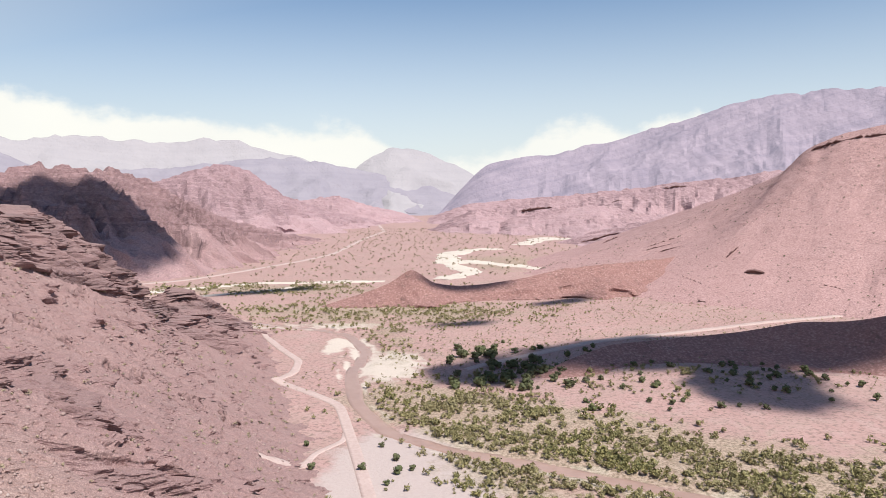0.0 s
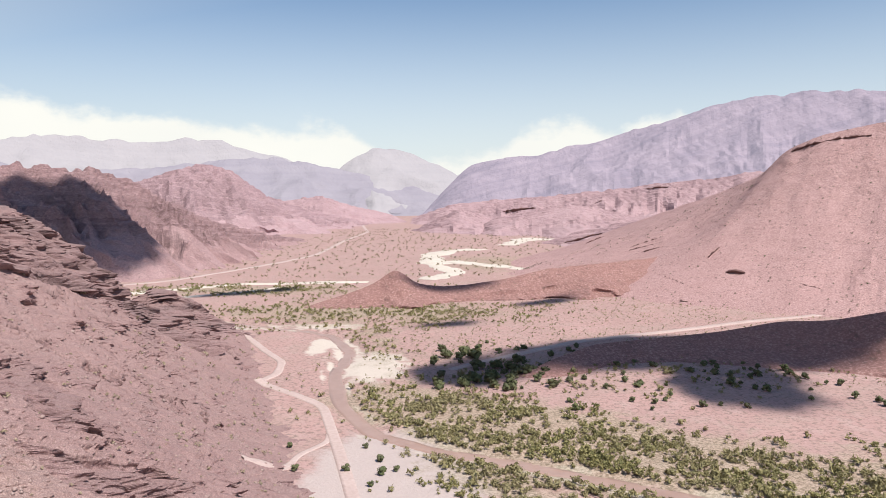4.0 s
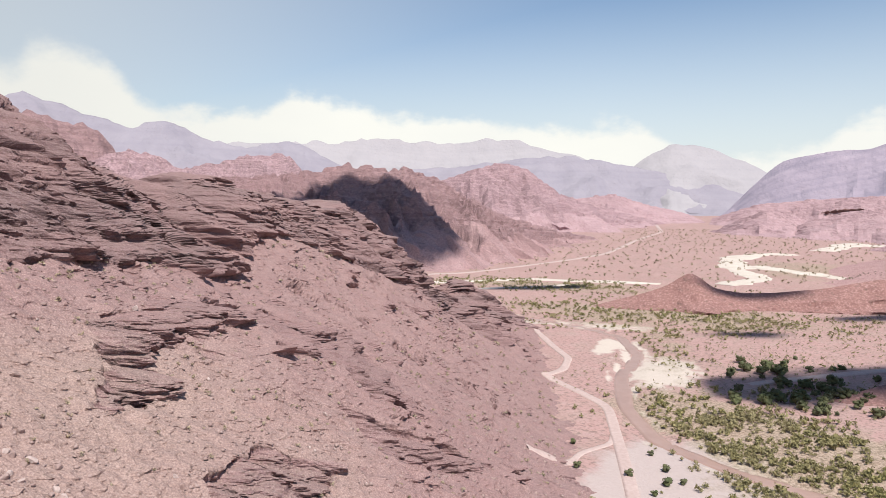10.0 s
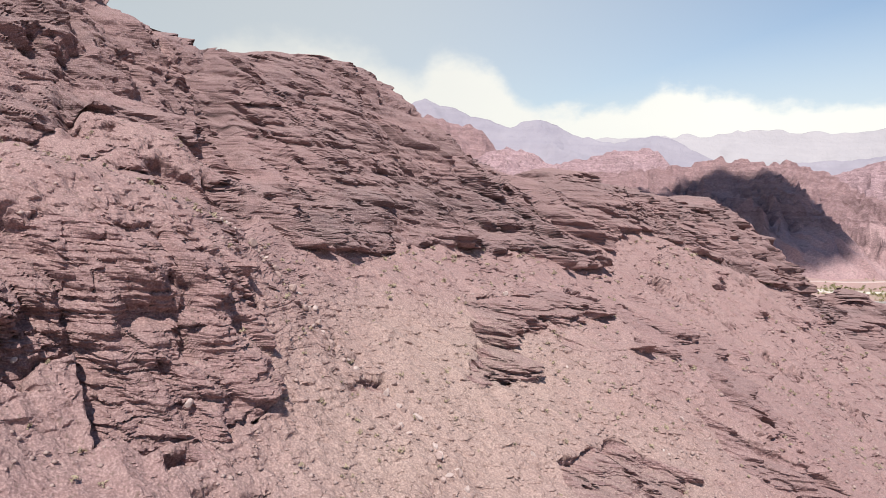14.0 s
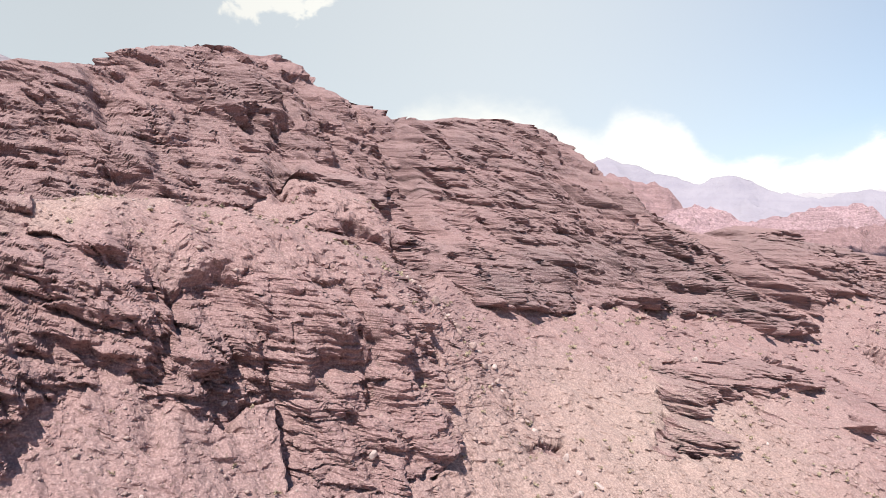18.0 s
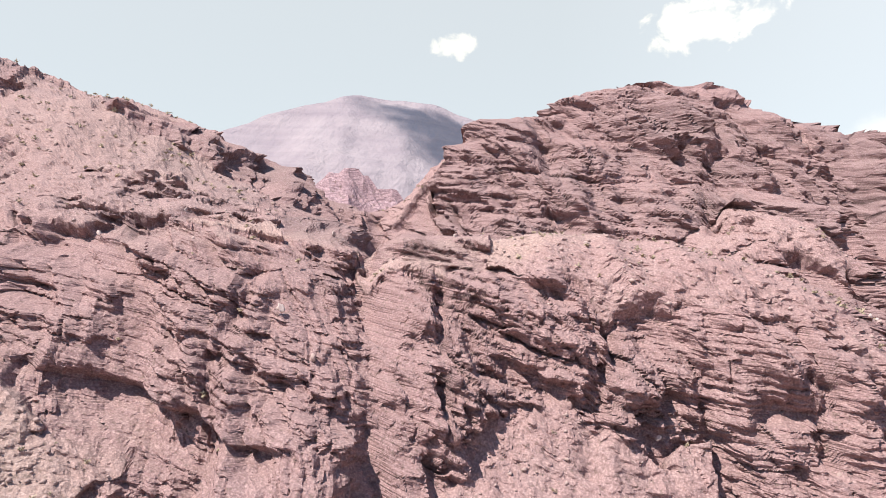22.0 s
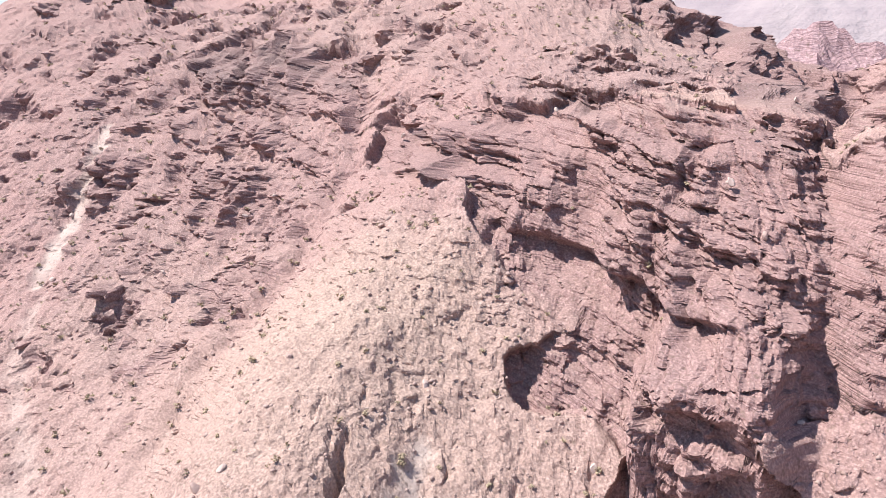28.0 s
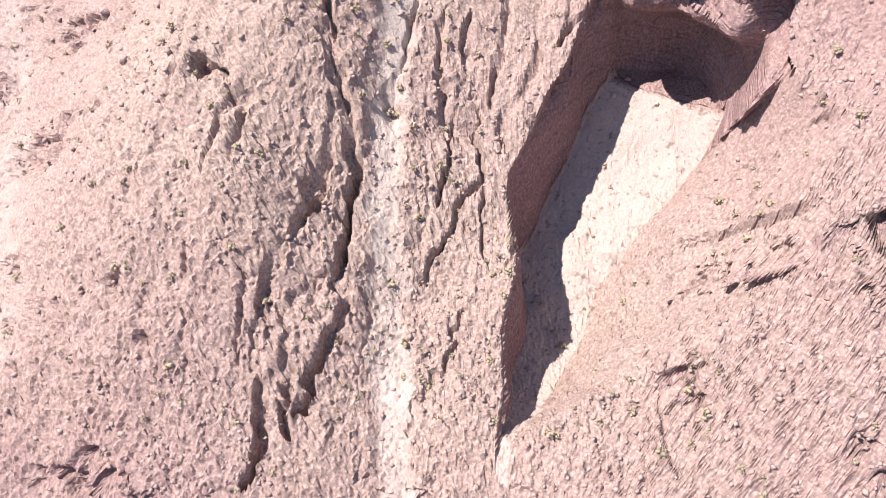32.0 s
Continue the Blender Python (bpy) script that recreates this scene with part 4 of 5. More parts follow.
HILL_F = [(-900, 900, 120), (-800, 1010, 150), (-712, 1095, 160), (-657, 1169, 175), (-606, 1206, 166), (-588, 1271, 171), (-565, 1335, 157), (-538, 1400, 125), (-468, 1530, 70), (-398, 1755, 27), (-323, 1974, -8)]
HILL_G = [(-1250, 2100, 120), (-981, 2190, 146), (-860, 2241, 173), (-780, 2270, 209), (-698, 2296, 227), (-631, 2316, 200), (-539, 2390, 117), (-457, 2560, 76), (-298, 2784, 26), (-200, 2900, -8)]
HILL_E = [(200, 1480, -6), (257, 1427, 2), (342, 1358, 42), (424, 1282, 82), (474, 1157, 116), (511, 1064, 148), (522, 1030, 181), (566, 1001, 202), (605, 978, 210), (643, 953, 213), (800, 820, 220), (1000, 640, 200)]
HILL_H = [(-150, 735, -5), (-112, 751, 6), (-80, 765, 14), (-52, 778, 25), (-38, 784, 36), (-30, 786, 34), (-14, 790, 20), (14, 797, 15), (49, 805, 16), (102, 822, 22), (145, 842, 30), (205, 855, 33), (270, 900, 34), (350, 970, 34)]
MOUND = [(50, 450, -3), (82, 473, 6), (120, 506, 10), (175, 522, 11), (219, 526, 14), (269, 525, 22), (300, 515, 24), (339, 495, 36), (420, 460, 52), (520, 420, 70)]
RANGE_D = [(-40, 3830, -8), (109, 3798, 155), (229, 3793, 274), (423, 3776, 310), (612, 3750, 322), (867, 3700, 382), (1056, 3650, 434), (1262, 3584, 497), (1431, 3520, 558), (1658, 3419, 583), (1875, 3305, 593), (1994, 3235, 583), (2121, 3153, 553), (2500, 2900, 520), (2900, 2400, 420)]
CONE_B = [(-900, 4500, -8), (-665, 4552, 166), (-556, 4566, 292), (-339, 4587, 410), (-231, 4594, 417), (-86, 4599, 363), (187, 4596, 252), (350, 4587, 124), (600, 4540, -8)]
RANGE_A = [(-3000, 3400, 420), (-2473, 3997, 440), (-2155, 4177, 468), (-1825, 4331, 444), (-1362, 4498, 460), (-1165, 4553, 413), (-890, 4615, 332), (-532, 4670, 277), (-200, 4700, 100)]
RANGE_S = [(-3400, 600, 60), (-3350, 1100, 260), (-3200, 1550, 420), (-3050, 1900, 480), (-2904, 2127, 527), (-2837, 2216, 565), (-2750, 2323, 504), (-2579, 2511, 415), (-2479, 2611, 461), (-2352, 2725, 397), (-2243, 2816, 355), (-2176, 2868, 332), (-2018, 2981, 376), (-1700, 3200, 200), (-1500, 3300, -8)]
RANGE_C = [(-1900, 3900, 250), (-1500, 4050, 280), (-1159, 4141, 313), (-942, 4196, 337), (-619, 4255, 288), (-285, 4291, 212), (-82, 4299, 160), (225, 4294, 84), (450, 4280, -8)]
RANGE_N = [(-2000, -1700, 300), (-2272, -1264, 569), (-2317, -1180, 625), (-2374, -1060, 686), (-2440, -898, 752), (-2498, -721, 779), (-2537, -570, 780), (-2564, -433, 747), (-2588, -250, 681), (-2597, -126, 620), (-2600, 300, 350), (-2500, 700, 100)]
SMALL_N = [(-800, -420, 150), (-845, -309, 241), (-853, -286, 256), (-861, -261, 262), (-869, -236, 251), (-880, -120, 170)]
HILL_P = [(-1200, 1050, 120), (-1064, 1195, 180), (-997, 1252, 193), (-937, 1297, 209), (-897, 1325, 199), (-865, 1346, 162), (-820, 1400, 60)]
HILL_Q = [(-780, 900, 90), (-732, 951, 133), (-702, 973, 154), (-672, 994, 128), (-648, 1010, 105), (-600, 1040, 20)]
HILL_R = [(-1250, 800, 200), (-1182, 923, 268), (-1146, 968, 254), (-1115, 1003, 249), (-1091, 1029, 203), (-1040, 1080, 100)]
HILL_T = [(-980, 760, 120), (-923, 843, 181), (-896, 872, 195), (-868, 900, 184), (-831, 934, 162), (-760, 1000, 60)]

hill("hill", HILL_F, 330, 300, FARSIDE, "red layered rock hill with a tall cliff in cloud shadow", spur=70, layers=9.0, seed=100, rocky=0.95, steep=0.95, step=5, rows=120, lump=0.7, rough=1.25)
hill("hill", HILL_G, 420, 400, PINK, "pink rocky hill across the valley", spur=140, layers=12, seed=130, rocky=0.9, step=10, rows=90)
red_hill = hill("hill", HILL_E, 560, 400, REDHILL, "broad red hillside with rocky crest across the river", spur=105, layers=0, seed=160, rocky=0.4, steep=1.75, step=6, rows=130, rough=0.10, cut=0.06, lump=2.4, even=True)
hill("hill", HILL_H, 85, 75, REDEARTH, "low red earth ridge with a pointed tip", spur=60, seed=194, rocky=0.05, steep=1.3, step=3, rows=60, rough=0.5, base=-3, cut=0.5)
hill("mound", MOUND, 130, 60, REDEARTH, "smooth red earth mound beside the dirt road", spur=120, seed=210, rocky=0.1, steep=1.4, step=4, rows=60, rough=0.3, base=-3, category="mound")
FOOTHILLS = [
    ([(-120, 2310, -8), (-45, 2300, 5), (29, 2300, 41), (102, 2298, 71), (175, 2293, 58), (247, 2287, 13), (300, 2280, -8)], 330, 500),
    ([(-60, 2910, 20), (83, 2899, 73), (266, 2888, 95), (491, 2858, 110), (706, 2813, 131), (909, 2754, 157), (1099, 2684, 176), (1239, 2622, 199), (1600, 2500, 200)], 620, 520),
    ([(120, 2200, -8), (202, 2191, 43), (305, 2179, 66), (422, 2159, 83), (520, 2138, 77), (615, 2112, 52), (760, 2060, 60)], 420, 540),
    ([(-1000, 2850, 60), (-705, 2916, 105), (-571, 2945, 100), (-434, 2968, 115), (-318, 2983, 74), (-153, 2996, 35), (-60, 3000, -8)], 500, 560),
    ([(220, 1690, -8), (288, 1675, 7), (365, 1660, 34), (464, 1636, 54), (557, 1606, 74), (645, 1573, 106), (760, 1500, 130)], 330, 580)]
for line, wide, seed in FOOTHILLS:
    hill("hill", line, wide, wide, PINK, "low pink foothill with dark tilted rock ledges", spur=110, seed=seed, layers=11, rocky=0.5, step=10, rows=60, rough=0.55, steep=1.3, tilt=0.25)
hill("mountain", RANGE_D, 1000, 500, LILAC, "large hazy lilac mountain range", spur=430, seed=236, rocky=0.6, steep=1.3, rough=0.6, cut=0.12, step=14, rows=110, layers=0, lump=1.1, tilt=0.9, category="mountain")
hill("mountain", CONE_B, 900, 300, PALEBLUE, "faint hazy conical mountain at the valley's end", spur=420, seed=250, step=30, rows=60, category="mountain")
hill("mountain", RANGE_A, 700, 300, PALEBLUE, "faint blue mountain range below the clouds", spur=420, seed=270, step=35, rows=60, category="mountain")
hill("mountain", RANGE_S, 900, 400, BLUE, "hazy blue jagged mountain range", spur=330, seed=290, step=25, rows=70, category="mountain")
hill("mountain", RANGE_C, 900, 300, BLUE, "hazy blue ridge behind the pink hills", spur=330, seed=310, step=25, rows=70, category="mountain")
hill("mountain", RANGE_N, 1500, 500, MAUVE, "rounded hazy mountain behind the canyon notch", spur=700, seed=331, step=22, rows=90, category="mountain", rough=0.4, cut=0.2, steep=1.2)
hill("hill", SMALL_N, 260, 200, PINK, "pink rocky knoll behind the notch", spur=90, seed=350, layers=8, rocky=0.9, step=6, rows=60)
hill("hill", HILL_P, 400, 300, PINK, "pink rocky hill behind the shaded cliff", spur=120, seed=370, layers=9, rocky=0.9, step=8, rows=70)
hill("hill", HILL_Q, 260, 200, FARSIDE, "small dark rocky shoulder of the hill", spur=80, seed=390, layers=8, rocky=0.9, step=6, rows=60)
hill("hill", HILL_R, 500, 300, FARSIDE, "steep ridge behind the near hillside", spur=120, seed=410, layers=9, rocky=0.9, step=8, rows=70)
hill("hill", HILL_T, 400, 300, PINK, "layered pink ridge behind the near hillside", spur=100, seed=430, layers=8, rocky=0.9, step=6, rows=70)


# ---- clouds overhead, which throw their shade on the valley ----
def cloud_veil():
    m, N = material("cloud_body")
    d = N.add("ShaderNodeBsdfDiffuse")
    d.inputs[0].default_value = (0.9, 0.9, 0.9, 1)
    t = N.add("ShaderNodeBsdfTransparent")
    mix = N.add("ShaderNodeMixShader")
    N.put(mix.inputs[0], N.attr("dense"))
    N.put(mix.inputs[1], t.outputs[0])
    N.put(mix.inputs[2], d.outputs[0])
    N.put(N.add("ShaderNodeOutputMaterial").inputs[0], mix.outputs[0])
    return m


CLOUD = cloud_veil()


def cloud(shade, reach_x, reach_y, turn, height, seed, soft=0.35, label="white cumulus cloud drifting above the valley"):
    """A heap cloud whose shade falls round the place given on the ground."""
    k = height / SUN_DIR.z
    cx, cy = shade[0] + SUN_DIR.x * k, shade[1] + SUN_DIR.y * k
    a, q = np.meshgrid(np.linspace(0, 2 * math.pi, 72, endpoint=False), np.linspace(0.02, 1.0, 26))
    lump = 1 + 0.38 * fbm(np.cos(a) * 1.6 + seed, np.sin(a) * 1.6, 4, seed, 0.6)
    X, Y = np.cos(a) * q * lump * reach_x, np.sin(a) * q * lump * reach_y
    c, s = math.cos(radians(turn)), math.sin(radians(turn))
    X, Y = cx + X * c - Y * s, cy + X * s + Y * c
    top = (1 - q ** 2) ** 0.5 * 0.35 * min(reach_x, reach_y) * (1 + 0.5 * fbm(X / 30, Y / 30, 3, seed + 2))
    Z = shade[2] + height + top
    dense = np.clip((1 - q) / soft + 0.9 * fbm(X / 40, Y / 40, 4, seed + 1) * smooth(q, 0.2, 0.8), 0, 1) * smooth(1 - q, 0, soft * 0.8)
    ob = grid_object("cumulus_cloud", X, Y, Z, CLOUD, {"dense": dense}, wrap=True, flat=False)
    return tagged(ob, label, "cloud", kind="structure")


cloud((185, 522, 8), 195, 60, 14, 900, 4, 0.3)
cloud((285, 512, 15), 90, 66, 10, 900, 9, 0.25)
cloud((205, 432, 5), 62, 70, 20, 900, 51, 0.3)
cloud((30, 462, 0), 50, 36, 5, 900, 54, 0.3)
cloud((135, 765, 8), 70, 22, 35, 900, 14, 0.6)
cloud((30, 800, 14), 100, 17, 14, 900, 19, 0.5)
cloud((-545, 1040, 70), 190, 150, 118, 900, 24, 0.22)
cloud((-600, 960, 70), 120, 110, 118, 900, 26, 0.22)
cloud((-462, 1085, 25), 120, 75, 118, 900, 27, 0.35)
cloud((-215, 865, 0), 95, 20, 28, 900, 29, 0.5)
cloud((-2250, -160, 560), 560, 300, 60, 1500, 34, 0.3)
cloud((20, 640, 0), 60, 22, 20, 900, 39, 0.7)


# ---- plants ----
def part(name, me, mat, parent, label=""):
    ob = new(name, me)
    if mat is not None and not me.materials:
        me.materials.append(mat)
    ob.parent = parent
    if label:
        ob["label"] = label
    return ob


def mesh_from(name, verts, faces, mat):
    me = bpy.data.meshes.new(name)
    verts, faces = np.asarray(verts, np.float32), np.asarray(faces, np.int32)
    me.vertices.add(len(verts))
    me.vertices.foreach_set("co", verts.ravel())
    me.loops.add(faces.size)
    me.loops.foreach_set("vertex_index", faces.ravel())
    me.polygons.add(len(faces))
    me.polygons.foreach_set("loop_start", np.arange(0, faces.size, faces.shape[1], dtype=np.int32))
    me.update(calc_edges=True)
    me.materials.append(mat)
    return me


def ball():
    bm = bmesh.new()
    bmesh.ops.create_icosphere(bm, subdivisions=1, radius=1.0)
    v = np.array([q.co[:] for q in bm.verts])
    f = np.array([[q.index for q in p.verts] for p in bm.faces])
    bm.free()
    return v, f


BALL_V, BALL_F = ball()
NUT_V = np.array([(1, 0, 0), (0, 1, 0), (-1, 0, 0), (0, -1, 0), (0, 0, 1), (0, 0, -1)], float)
NUT_F = np.array([(0, 1, 4), (1, 2, 4), (2, 3, 4), (3, 0, 4), (1, 0, 5), (2, 1, 5), (3, 2, 5), (0, 3, 5)])


def clump(rng, lumps, spread, flat=0.75, leafy=0, form=None, leaf=0.09):
    """An uneven crown of small lumps and loose leaf sprays, about 1 m across and 1 m high."""
    vs, fs = [], []
    n = 0
    FORM_V, FORM_F = form or (BALL_V, BALL_F)
    for i in range(lumps):
        a, q = rng.uniform(0, 6.283), spread * math.sqrt(rng.uniform(0, 1))
        size = rng.uniform(0.2, 0.34)
        v = FORM_V * size * rng.uniform(0.6, 1.35, (len(FORM_V), 1)) * np.array([1, 1, flat])
        vs.append(v + np.array([math.cos(a) * q, math.sin(a) * q, rng.uniform(0.25, 0.8) - 0.35 * q]))
        fs.append(FORM_F + n)
        n += len(v)
    for i in range(leafy):
        d = rng.normal(0, 1, 3)
        d /= np.linalg.norm(d)
        c = np.array([d[0] * 0.5, d[1] * 0.5, 0.5 + abs(d[2]) * 0.35]) * rng.uniform(0.7, 1.05)
        u = rng.normal(0, 1, (3, 3)) * leaf
        vs.append(c + u)
        fs.append(np.array([[n, n + 1, n + 2]]))
        n += 3
    return np.vstack(vs), np.vstack(fs)


def stem_mesh(rng, name):
    """Several thin tapered stems that spread from the root."""
    vs, fs, n = [], [], 0
    for i in range(5):
        a = i * 1.256 + rng.uniform(-0.4, 0.4)
        tip = np.array([math.cos(a) * 0.28, math.sin(a) * 0.28, rng.uniform(0.4, 0.6)])
        ring = np.array([[math.cos(k * 2.094), math.sin(k * 2.094), 0] for k in range(3)])
        vs.append(np.vstack([ring * 0.045 - [0, 0, 0.1], ring * 0.014 + tip]))
        for k in range(3):
            j = (k + 1) % 3
            fs.append([n + k, n + j, n + 3 + j, n + 3 + k])
        n += 6
    return mesh_from(name, np.vstack(vs), fs, WOOD)


def scatter(name, label, category, templates, places, mat):
    """Many small plants or stones, past counting, as one object. places: x, y, z, size, turn."""
    vs, fs, n = [], [], 0
    for i, (x, y, z, size, turn) in enumerate(places):
        v, f = templates[i % len(templates)]
        c, s = math.cos(turn), math.sin(turn)
        p = np.stack([v[:, 0] * c - v[:, 1] * s, v[:, 0] * s + v[:, 1] * c, v[:, 2]], 1) * size + (x, y, z)
        vs.append(p)
        fs.append(f + n)
        n += len(v)
    return tagged(new(name, mesh_from(name, np.vstack(vs), np.vstack(fs), mat)), label, category, kind="stuff")


rng = np.random.default_rng(5)


def wanted(x, y):
    """How thick the scrub grows on the valley floor."""
    d = distance_to(RIVER, x, y)[0]
    n = fbm(x / 45, y / 45, 4, 11)
    e = smooth(x + 0.25 * (y - 330), -40, 20)
    v = smooth(1 - d / 75, 0.0, 0.6) * (0.75 + 0.5 * n) * np.where(y > 420, 0.55, 1.0) * e
    v = np.maximum(v, np.exp(-(distance_to(THICKET, x, y)[0] / 42) ** 2) * (0.62 + 0.75 * n))
    v = np.maximum(v, 0.5 * np.exp(-(((x - 50) / 120) ** 2 + ((y - 265) / 22) ** 2)) * (0.8 + 0.9 * n))
    v = np.maximum(v, np.exp(-(((x + 60) / 170) ** 2 + ((y - 720) / 90) ** 2)) * (0.75 + 0.5 * n))
    v = np.maximum(v, np.exp(-(((x + 220) / 200) ** 2 + ((y - 900) / 60) ** 2)) * (0.8 + 0.7 * n))
    v = np.maximum(v, 0.22 * np.exp(-(((x - 120) / 160) ** 2 + ((y - 500) / 110) ** 2)))
    for line in (ROAD_NEAR, ROAD_EAST, TRACK, TRACK_LOOP):
        v = v * smooth(distance_to(line, x, y)[0], 5, 9)
    v = v * smooth(d, 6, 10)
    bare = np.exp(-(((x + 32) / 26) ** 2 + ((y - 480) / 45) ** 2))
    gaps = 0.22 + 0.85 * smooth(fbm(x / 13, y / 13, 3, 17), -0.25, 0.25)
    return v * (1 - 0.9 * bare) * np.where(d < 22, 0.8 + 0.2 * gaps, gaps)


def pick(n, x0, x1, y0, y1, least):
    x, y = rng.uniform(x0, x1, n), rng.uniform(y0, y1, n)
    k = wanted(x, y) > rng.uniform(least, 1.15, n)
    return x[k], y[k]


TALL = [clump(rng, 2, 0.3, 0.7, 34, (NUT_V * 1.1, NUT_F), 0.16) for _ in range(14)]
LOW = [clump(rng, 2, 0.3, 0.6, 14, (NUT_V * 1.1, NUT_F), 0.2) for _ in range(10)]
DOTS = [clump(rng, 2, 0.3, 0.6, 6, (NUT_V * 1.1, NUT_F), 0.2) for _ in range(8)]
x, y = pick(44000, -330, 420, 235, 480, 0.06)
size = rng.uniform(1.1, 3.0, len(x)) * np.where(rng.uniform(0, 1, len(x)) < 0.12, 1.5, 1.0)
z = valley_height(x, y)
scatter("scrub", "olive green thorn scrub along the river", "shrub", TALL, list(zip(x, y, z - 0.1, size, rng.uniform(0, 6.28, len(x)))), LEAF)
x, y = pick(50000, -420, 380, 480, 1050, 0.1)
size = rng.uniform(1.4, 3.4, len(x))
scatter("scrub", "grey green scrub on the middle valley flat", "shrub", LOW, list(zip(x, y, valley_height(x, y) - 0.1, size, rng.uniform(0, 6.28, len(x)))), LEAF)
x, y = rng.uniform(-160, 520, 9000), rng.uniform(420, 800, 9000)
k = (fbm(x / 35, y / 35, 3, 19) + 0.25 > rng.uniform(-0.5, 1.0, len(x))) & (distance_to(ROAD_EAST, x, y)[0] > 6) & (x > -60 + 0.35 * (y - 560)) & (distance_to(RIVER, x, y)[0] > 12) & (y < 560 + 0.5 * x + 260)
x, y = x[k], y[k]
z = np.array([max(0.0, q) for q in valley_height(x, y)])
scatter("scrub", "small dry scrub dotted over the red flat", "shrub", DOTS, list(zip(x, y, z - 0.1, rng.uniform(0.7, 1.9, len(x)), x)), LEAF)
x, y = rng.uniform(-420, 700, 2600), rng.uniform(1000, 2400, 2600)
k = (x > -430 + 0.1 * (y - 1000)) & (x < 330)
x, y = x[k], y[k]
scatter("scrub", "sparse grey scrub across the far valley", "shrub", LOW, list(zip(x, y, valley_height(x, y) - 0.1, rng.uniform(1.6, 4.5, len(x)), x)), DRYLEAF)

spots = np.array([v.co[:] for v in red_hill.data.vertices])
spots = spots[(spots[:, 2] > 1.0) & (spots[:, 1] < 1150)]
spots = spots[rng.integers(0, len(spots), 1500)]
scatter("scrub", "small dark scrub dotted over the broad red hillside", "shrub", DOTS, [(*p, rng.uniform(0.9, 2.3), p[0]) for p in spots], DARKLEAF)

# desert tufts and stones on the near hillside
az_t, r_t = rng.uniform(-12, 185, 15000), np.exp(rng.uniform(np.log(40), np.log(620), 15000))
x, y = -np.sin(np.radians(az_t)) * r_t, np.cos(np.radians(az_t)) * r_t
k = (fbm(x / 30, y / 30, 3, 201) + 0.2 > rng.uniform(-0.6, 0.9, len(x))) & (rng.uniform(0, 1, len(x)) < 0.12 + 0.88 * smooth(r_t, 70, 230))
x, y, r_t = x[k], y[k], r_t[k]
z = height_on_hillside(x, y)
k = (z > 1) & (height_on_hillside(x, y, "rock") < 0.5)
x, y, z, r_t = x[k], y[k], z[k], r_t[k]
size = rng.uniform(0.45, 1.15, len(x)) * (0.7 + r_t / 320)
scatter("tufts", "dry brown desert tufts on the hillside", "shrub", LOW, list(zip(x, y, z - 0.15, size, rng.uniform(0, 6.28, len(x)))), DRYLEAF)


def boulder_shape(rng):
    v = NUT_V * rng.uniform(0.75, 1.3, (len(NUT_V), 1)) * np.array([0.55, 0.42, 0.32])
    return v, NUT_F


STONE = plain_material("broken_red_stone", (0.25, 0.17, 0.155), (0.38, 0.285, 0.26), 1.2, 0.95, 0.1)
az_t, r_t = rng.uniform(-12, 185, 34000), np.exp(rng.uniform(np.log(30), np.log(420), 34000))
x, y = -np.sin(np.radians(az_t)) * r_t, np.cos(np.radians(az_t)) * r_t
k = fbm(x / 18, y / 18, 3, 221) + 0.2 > rng.uniform(-0.5, 0.8, len(x))
x, y, r_t = x[k], y[k], r_t[k]
z = height_on_hillside(x, y)
k = z > 1
x, y, z, r_t = x[k], y[k], z[k], r_t[k]
keep = (ravine(x, y)[2] > ravine(x, y)[1] + 1) & (height_on_hillside(x, y, "rock") < 0.35)
x, y, z, r_t = x[keep], y[keep], z[keep], r_t[keep]
size = rng.uniform(0.4, 1.0, len(x)) ** 2 * 1.1 * (0.6 + r_t / 200)
scatter("stones", "loose broken stones lying on the scree", "stone", [boulder_shape(rng) for _ in range(8)], list(zip(x, y, z, size, rng.uniform(0, 6.28, len(x)))), STONE)


# single shrubs that stand apart
def shrub(kind, seed, leaves, lumps, mat):
    rg = np.random.default_rng(seed)
    ob = new(kind)
    v, f = clump(rg, lumps, 0.42, 0.75, leaves)
    part("crown", mesh_from("crown", v, f, mat), None, ob)
    part("stems", stem_mesh(rg, "stems"), None, ob, "grey brown stems")
    return ob


def stand(ob, places, label, category, group):
    for i, (x, y, z, size, turn) in enumerate(places):
        m = Matrix.Translation((x, y, z)) @ Matrix.Rotation(turn, 4, "Z")
        o = ob if i == 0 else copy_thing(ob, m)
        o.matrix_basis = m @ Matrix.Scale(size, 4)
        tagged(o, label, category, group)


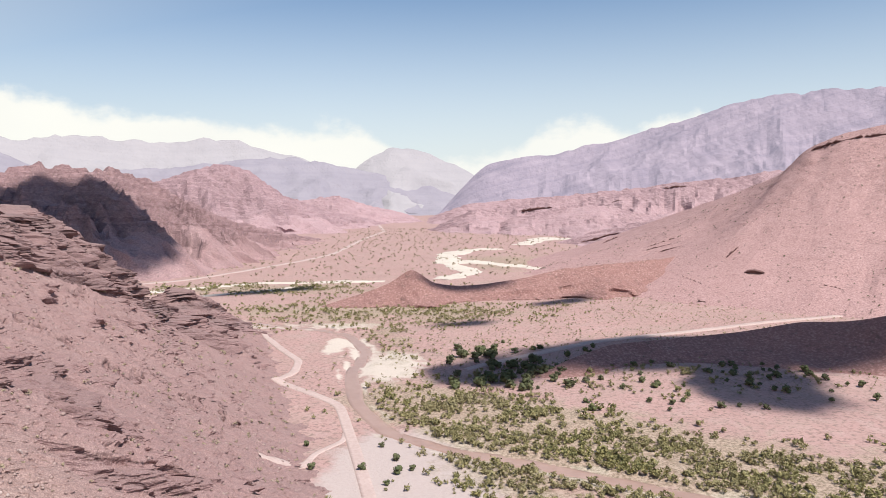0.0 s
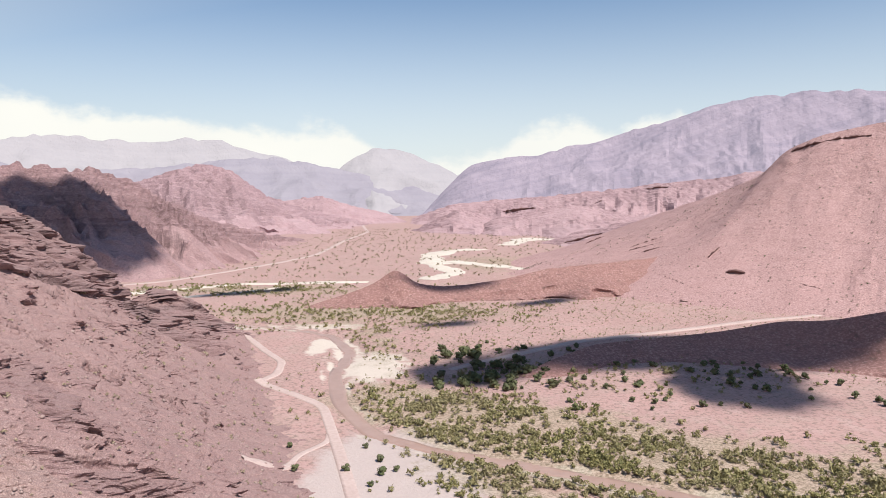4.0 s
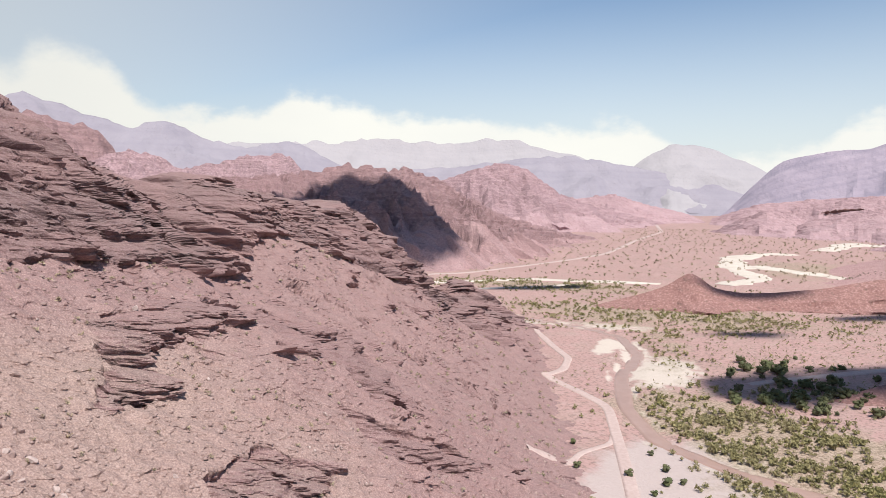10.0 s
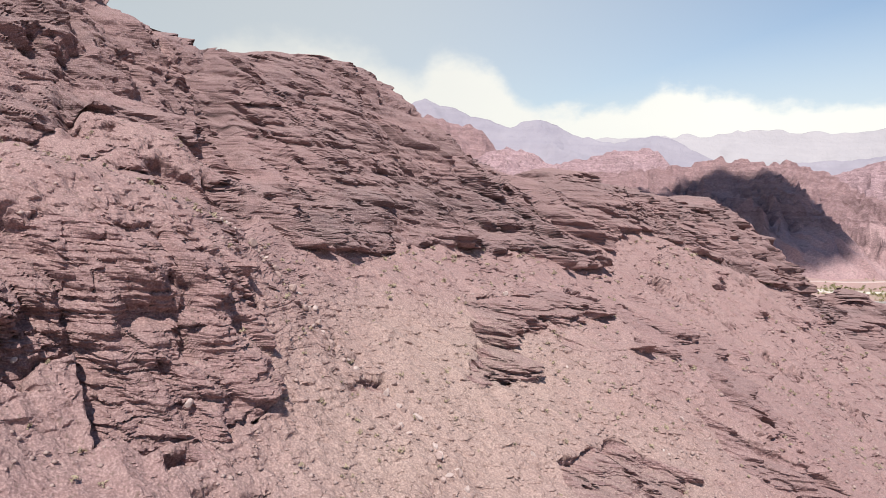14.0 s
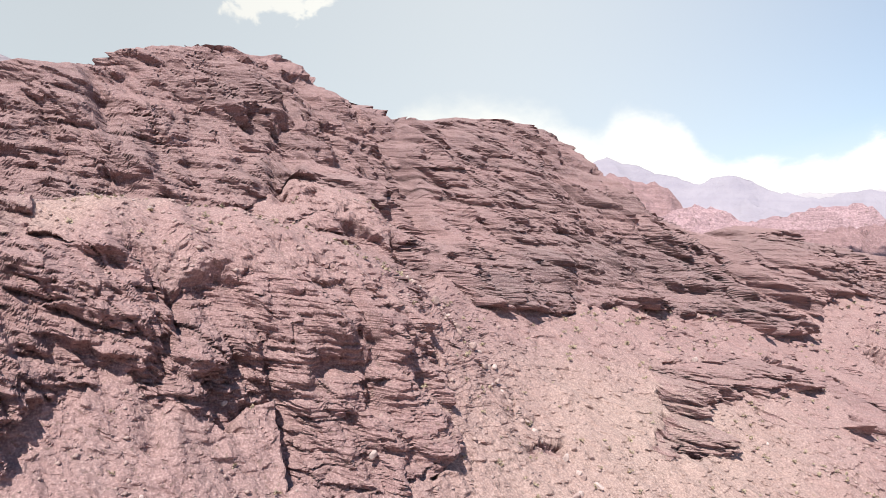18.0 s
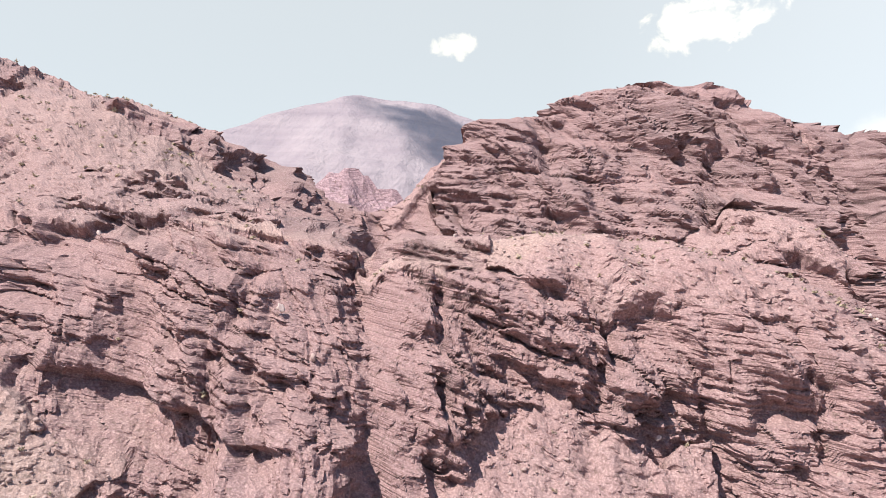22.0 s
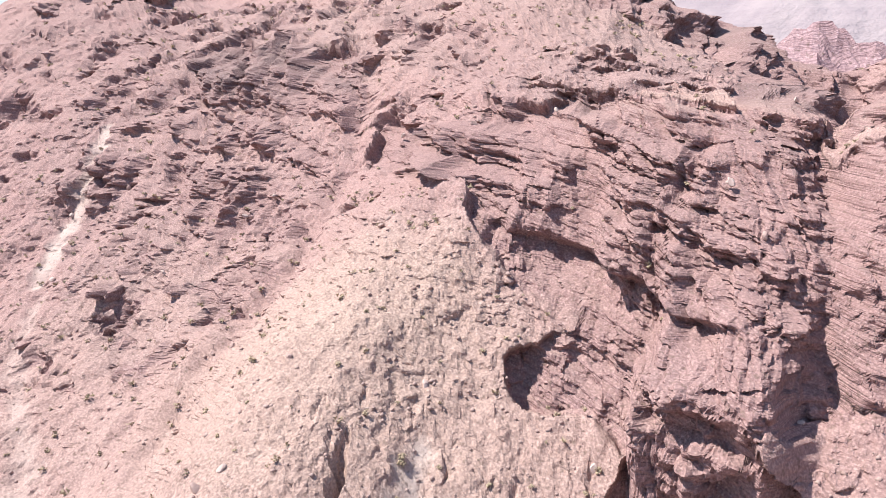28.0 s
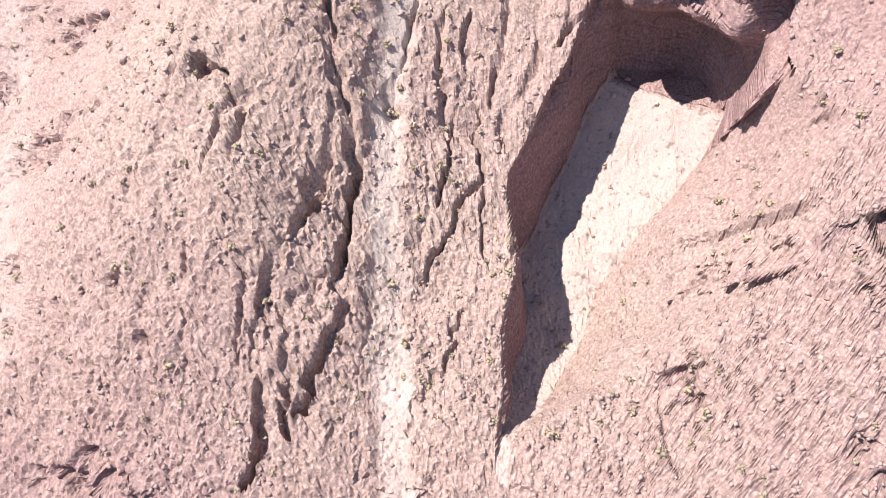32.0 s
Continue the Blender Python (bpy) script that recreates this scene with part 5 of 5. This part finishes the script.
for j in range(4):
    x, y = rng.uniform(30, 260, 60), rng.uniform(380, 560, 60)
    k = (distance_to(ROAD_EAST, x, y)[0] > 9) & (distance_to(RIVER, x, y)[0] > 30)
    x, y = x[k][:24], y[k][:24]
    stand(shrub("shrub", 40 + j, 60, 9, DARKLEAF), [(a, b, 0.0, s, t) for a, b, s, t in zip(x, y, rng.uniform(2.2, 5.0, len(x)), rng.uniform(0, 6, len(x)))],
          "rounded dark green shrub standing on bare red earth", "shrub", "shrubs on the red flat")
for j in range(2):
    x, y = rng.uniform(2, 80, 40), rng.uniform(428, 540, 40)
    k = (distance_to(ROAD_EAST, x, y)[0] > 7) & (distance_to(RIVER, x, y)[0] > 25)
    x, y = x[k][:26], y[k][:26]
    stand(shrub("shrub", 50 + j, 80, 10, DARKLEAF), [(a, b, 0.0, s, t) for a, b, s, t in zip(x, y, rng.uniform(3.5, 7.5, len(x)), rng.uniform(0, 6, len(x)))],
          "dense dark green tree-like shrub on the shaded flat", "shrub", "shrubs in the shaded grove")
near_spots = [(-58, 300), (-22, 312), (-88, 286), (-20, 296), (-14, 300), (-66, 330), (-30, 330), (-24, 284), (-36, 300), (-70, 296)]
stand(shrub("shrub", 60, 60, 9, DARKLEAF), [(a, b, float(valley_height(np.array([a]), np.array([b]))[0]), rng.uniform(2.4, 4.2), a) for a, b in near_spots],
      "rounded olive shrub beside the dirt road", "shrub", "shrubs by the dirt road")
for j in range(3):
    az_t, r_t = rng.uniform(95, 180, 40), rng.uniform(40, 120, 40)
    keep = ravine(-np.sin(np.radians(az_t)) * r_t, np.cos(np.radians(az_t)) * r_t)
    r_t = np.where(keep[2] < keep[1] + 2, r_t + 60, r_t)
    x, y = -np.sin(np.radians(az_t)) * r_t, np.cos(np.radians(az_t)) * r_t
    z = height_on_hillside(x, y)
    stand(shrub("desert_shrub", 70 + j, 40, 5, DRYLEAF), [(a, b, c - 0.1, s, t) for a, b, c, s, t in zip(x, y, z, rng.uniform(0.55, 1.25, 40), rng.uniform(0, 6, 40))],
          "small dry desert shrub on the scree slope", "shrub", "shrubs on the near slope")


# pale boulders in the chute beside the cliff
def boulder_mesh(seed):
    rg = np.random.default_rng(seed)
    bm = bmesh.new()
    bmesh.ops.create_icosphere(bm, subdivisions=2, radius=0.5)
    squash = Vector((rg.uniform(0.8, 1.3), rg.uniform(0.6, 1.0), rg.uniform(0.5, 0.8)))
    cuts = [(Vector(rg.normal(0, 1, 3)).normalized(), rg.uniform(0.28, 0.4)) for _ in range(7)]
    for v in bm.verts:
        p = v.co.copy()
        for n, d in cuts:
            over = p.dot(n) - d
            if over > 0:
                p -= n * over
        p += Vector(rg.normal(0, 0.012, 3))
        v.co = Vector((p.x * squash.x, p.y * squash.y, p.z * squash.z))
    me = bpy.data.meshes.new("boulder")
    bm.to_mesh(me)
    bm.free()
    me.materials.append(PALESTONE if seed % 2 else STONE)
    return me


PALESTONE = plain_material("pale_pink_stone", (0.34, 0.26, 0.24), (0.50, 0.40, 0.37), 1.5, 0.95, 0.08)
CHUTE = [(-170, 66), (-152, 75), (-139, 80), (-128, 86), (-112, 88), (-96, 90)]
shapes = [boulder_mesh(300 + k) for k in range(8)]
q, _ = resample([(*p, 0) for p in CHUTE], 1.3)
for i, p in enumerate(q):
    side = rng.normal(0, 2.0)
    x, y = p[0] + side * 0.4, p[1] + side
    z = float(height_on_hillside(np.array([x]), np.array([y]))[0])
    ob = new("boulder", shapes[i % 8])
    big = rng.uniform(0.7, 2.6)
    ob.matrix_basis = Matrix.Translation((x, y, z + 0.12 * big)) @ Euler(rng.uniform(0, 6.28, 3)).to_matrix().to_4x4() @ Matrix.Scale(big, 4)
    tagged(ob, "pale angular boulder lying in the scree chute" if shapes[i % 8].materials[0] is PALESTONE else "red angular boulder lying in the scree chute", "boulder", "boulders in the scree chute")
for i in range(110):
    a, d = radians(rng.uniform(20, 165)), rng.uniform(90, 230)
    x, y = -math.sin(a) * d, math.cos(a) * d
    z = float(height_on_hillside(np.array([x]), np.array([y]))[0])
    ob = new("boulder", shapes[i % 8])
    big = rng.uniform(0.8, 2.2)
    ob.matrix_basis = Matrix.Translation((x, y, z + 0.1 * big)) @ Euler(rng.uniform(0, 6.28, 3)).to_matrix().to_4x4() @ Matrix.Scale(big, 4)
    tagged(ob, "angular boulder resting on the scree slope", "boulder", "boulders on the slope")


# ---- dark rock ledges that crop out of the hills across the river ----
def rock_ledge(p, q, thick, seed, label, group):
    """A broken shelf of rock from p to q: an overhanging lip in front, its back sunk into the slope."""
    rg = np.random.default_rng(seed)
    p, q = np.array(p, float), np.array(q, float)
    n = max(int(np.linalg.norm(q - p) / (thick * 0.45)), 8)
    f = np.linspace(0, 1, n)
    line = p + (q - p) * f[:, None]
    back = line[:, :2] / np.linalg.norm(line[:, :2], axis=1)[:, None]
    size = thick * np.clip(np.sin(np.pi * np.clip(f, 0.03, 0.97)) ** 0.5, 0.2, 1) * (0.75 + 0.5 * rg.uniform(-1, 1, n)).clip(0.25, 1.4)
    jut = rg.uniform(-0.25, 0.25, n) * thick
    rows = []
    for away, up in ((1.6, 0.1), (0.2, 0.62), (-0.35, 0.55), (-0.45, 0.35), (-0.1, 0.25), (-0.2, 0.05), (0.1, -0.1), (0.2, -0.7), (1.6, -0.7)):
        shift = away * size + jut + rg.uniform(-0.12, 0.12, n) * size
        rows.append(np.c_[line[:, :2] + back * shift[:, None], line[:, 2] + up * size * (1 + rg.uniform(-0.2, 0.2, n))])
    v = np.vstack(rows)
    faces = [(r * n + i, r * n + i + 1, (r + 1) * n + i + 1, (r + 1) * n + i) for r in range(8) for i in range(n - 1)]
    return tagged(new("rock_ledge", mesh_from("rock_ledge", v, faces, LEDGE)), label, "rock ledge", group)


LEDGE = plain_material("dark_red_ledge_rock", (0.11, 0.062, 0.058), (0.22, 0.13, 0.12), 0.25, 0.95, 0.4)
ACROSS = [((524, 1016, 176), (557, 988, 189), 9), ((557, 988, 189), (603, 956, 195), 7), ((455, 975, 117), (506, 919, 126), 2.4), ((454, 897, 91), (532, 855, 101), 2.2),
          ((341, 809, 26), (362, 795, 27), 7.5), ((344, 858, 40), (365, 874, 50), 5), ((278, 876, 20), (297, 800, 13), 4), ((398, 742, 21), (413, 728, 17), 3.5)]
LOWER = [((290, 1030, 36), (345, 1025, 55), 4.5), ((281, 1020, 32), (325, 1005, 46), 3.2), ((287, 1277, 27), (325, 1295, 39), 5), ((219, 1071, 18), (237, 960, 15), 4),
         ((305, 1621, 2), (401, 1614, 27), 6), ((300, 985, 36), (330, 975, 45), 2.6), ((271, 758, 2), (279, 748, 2), 3)]
BEYOND = [((293, 2747, 48), (422, 2749, 62), 12), ((645, 2715, 79), (684, 2708, 87), 11), ((853, 2745, 132), (923, 2704, 137), 14)]
for i, (p, q, thick) in enumerate(ACROSS):
    rock_ledge(p, q, thick, 500 + i, "dark red rock ledge cropping out of the hillside", "ledges across the river")
for i, (p, q, thick) in enumerate(LOWER):
    rock_ledge(p, q, thick, 520 + i, "tilted dark ledge at the foot of the red hill", "tilted ledges below the hill")
for i, (p, q, thick) in enumerate(BEYOND):
    rock_ledge(p, q, thick, 540 + i, "dark broken ledge on the low pink foothill", "ledges on the foothill")
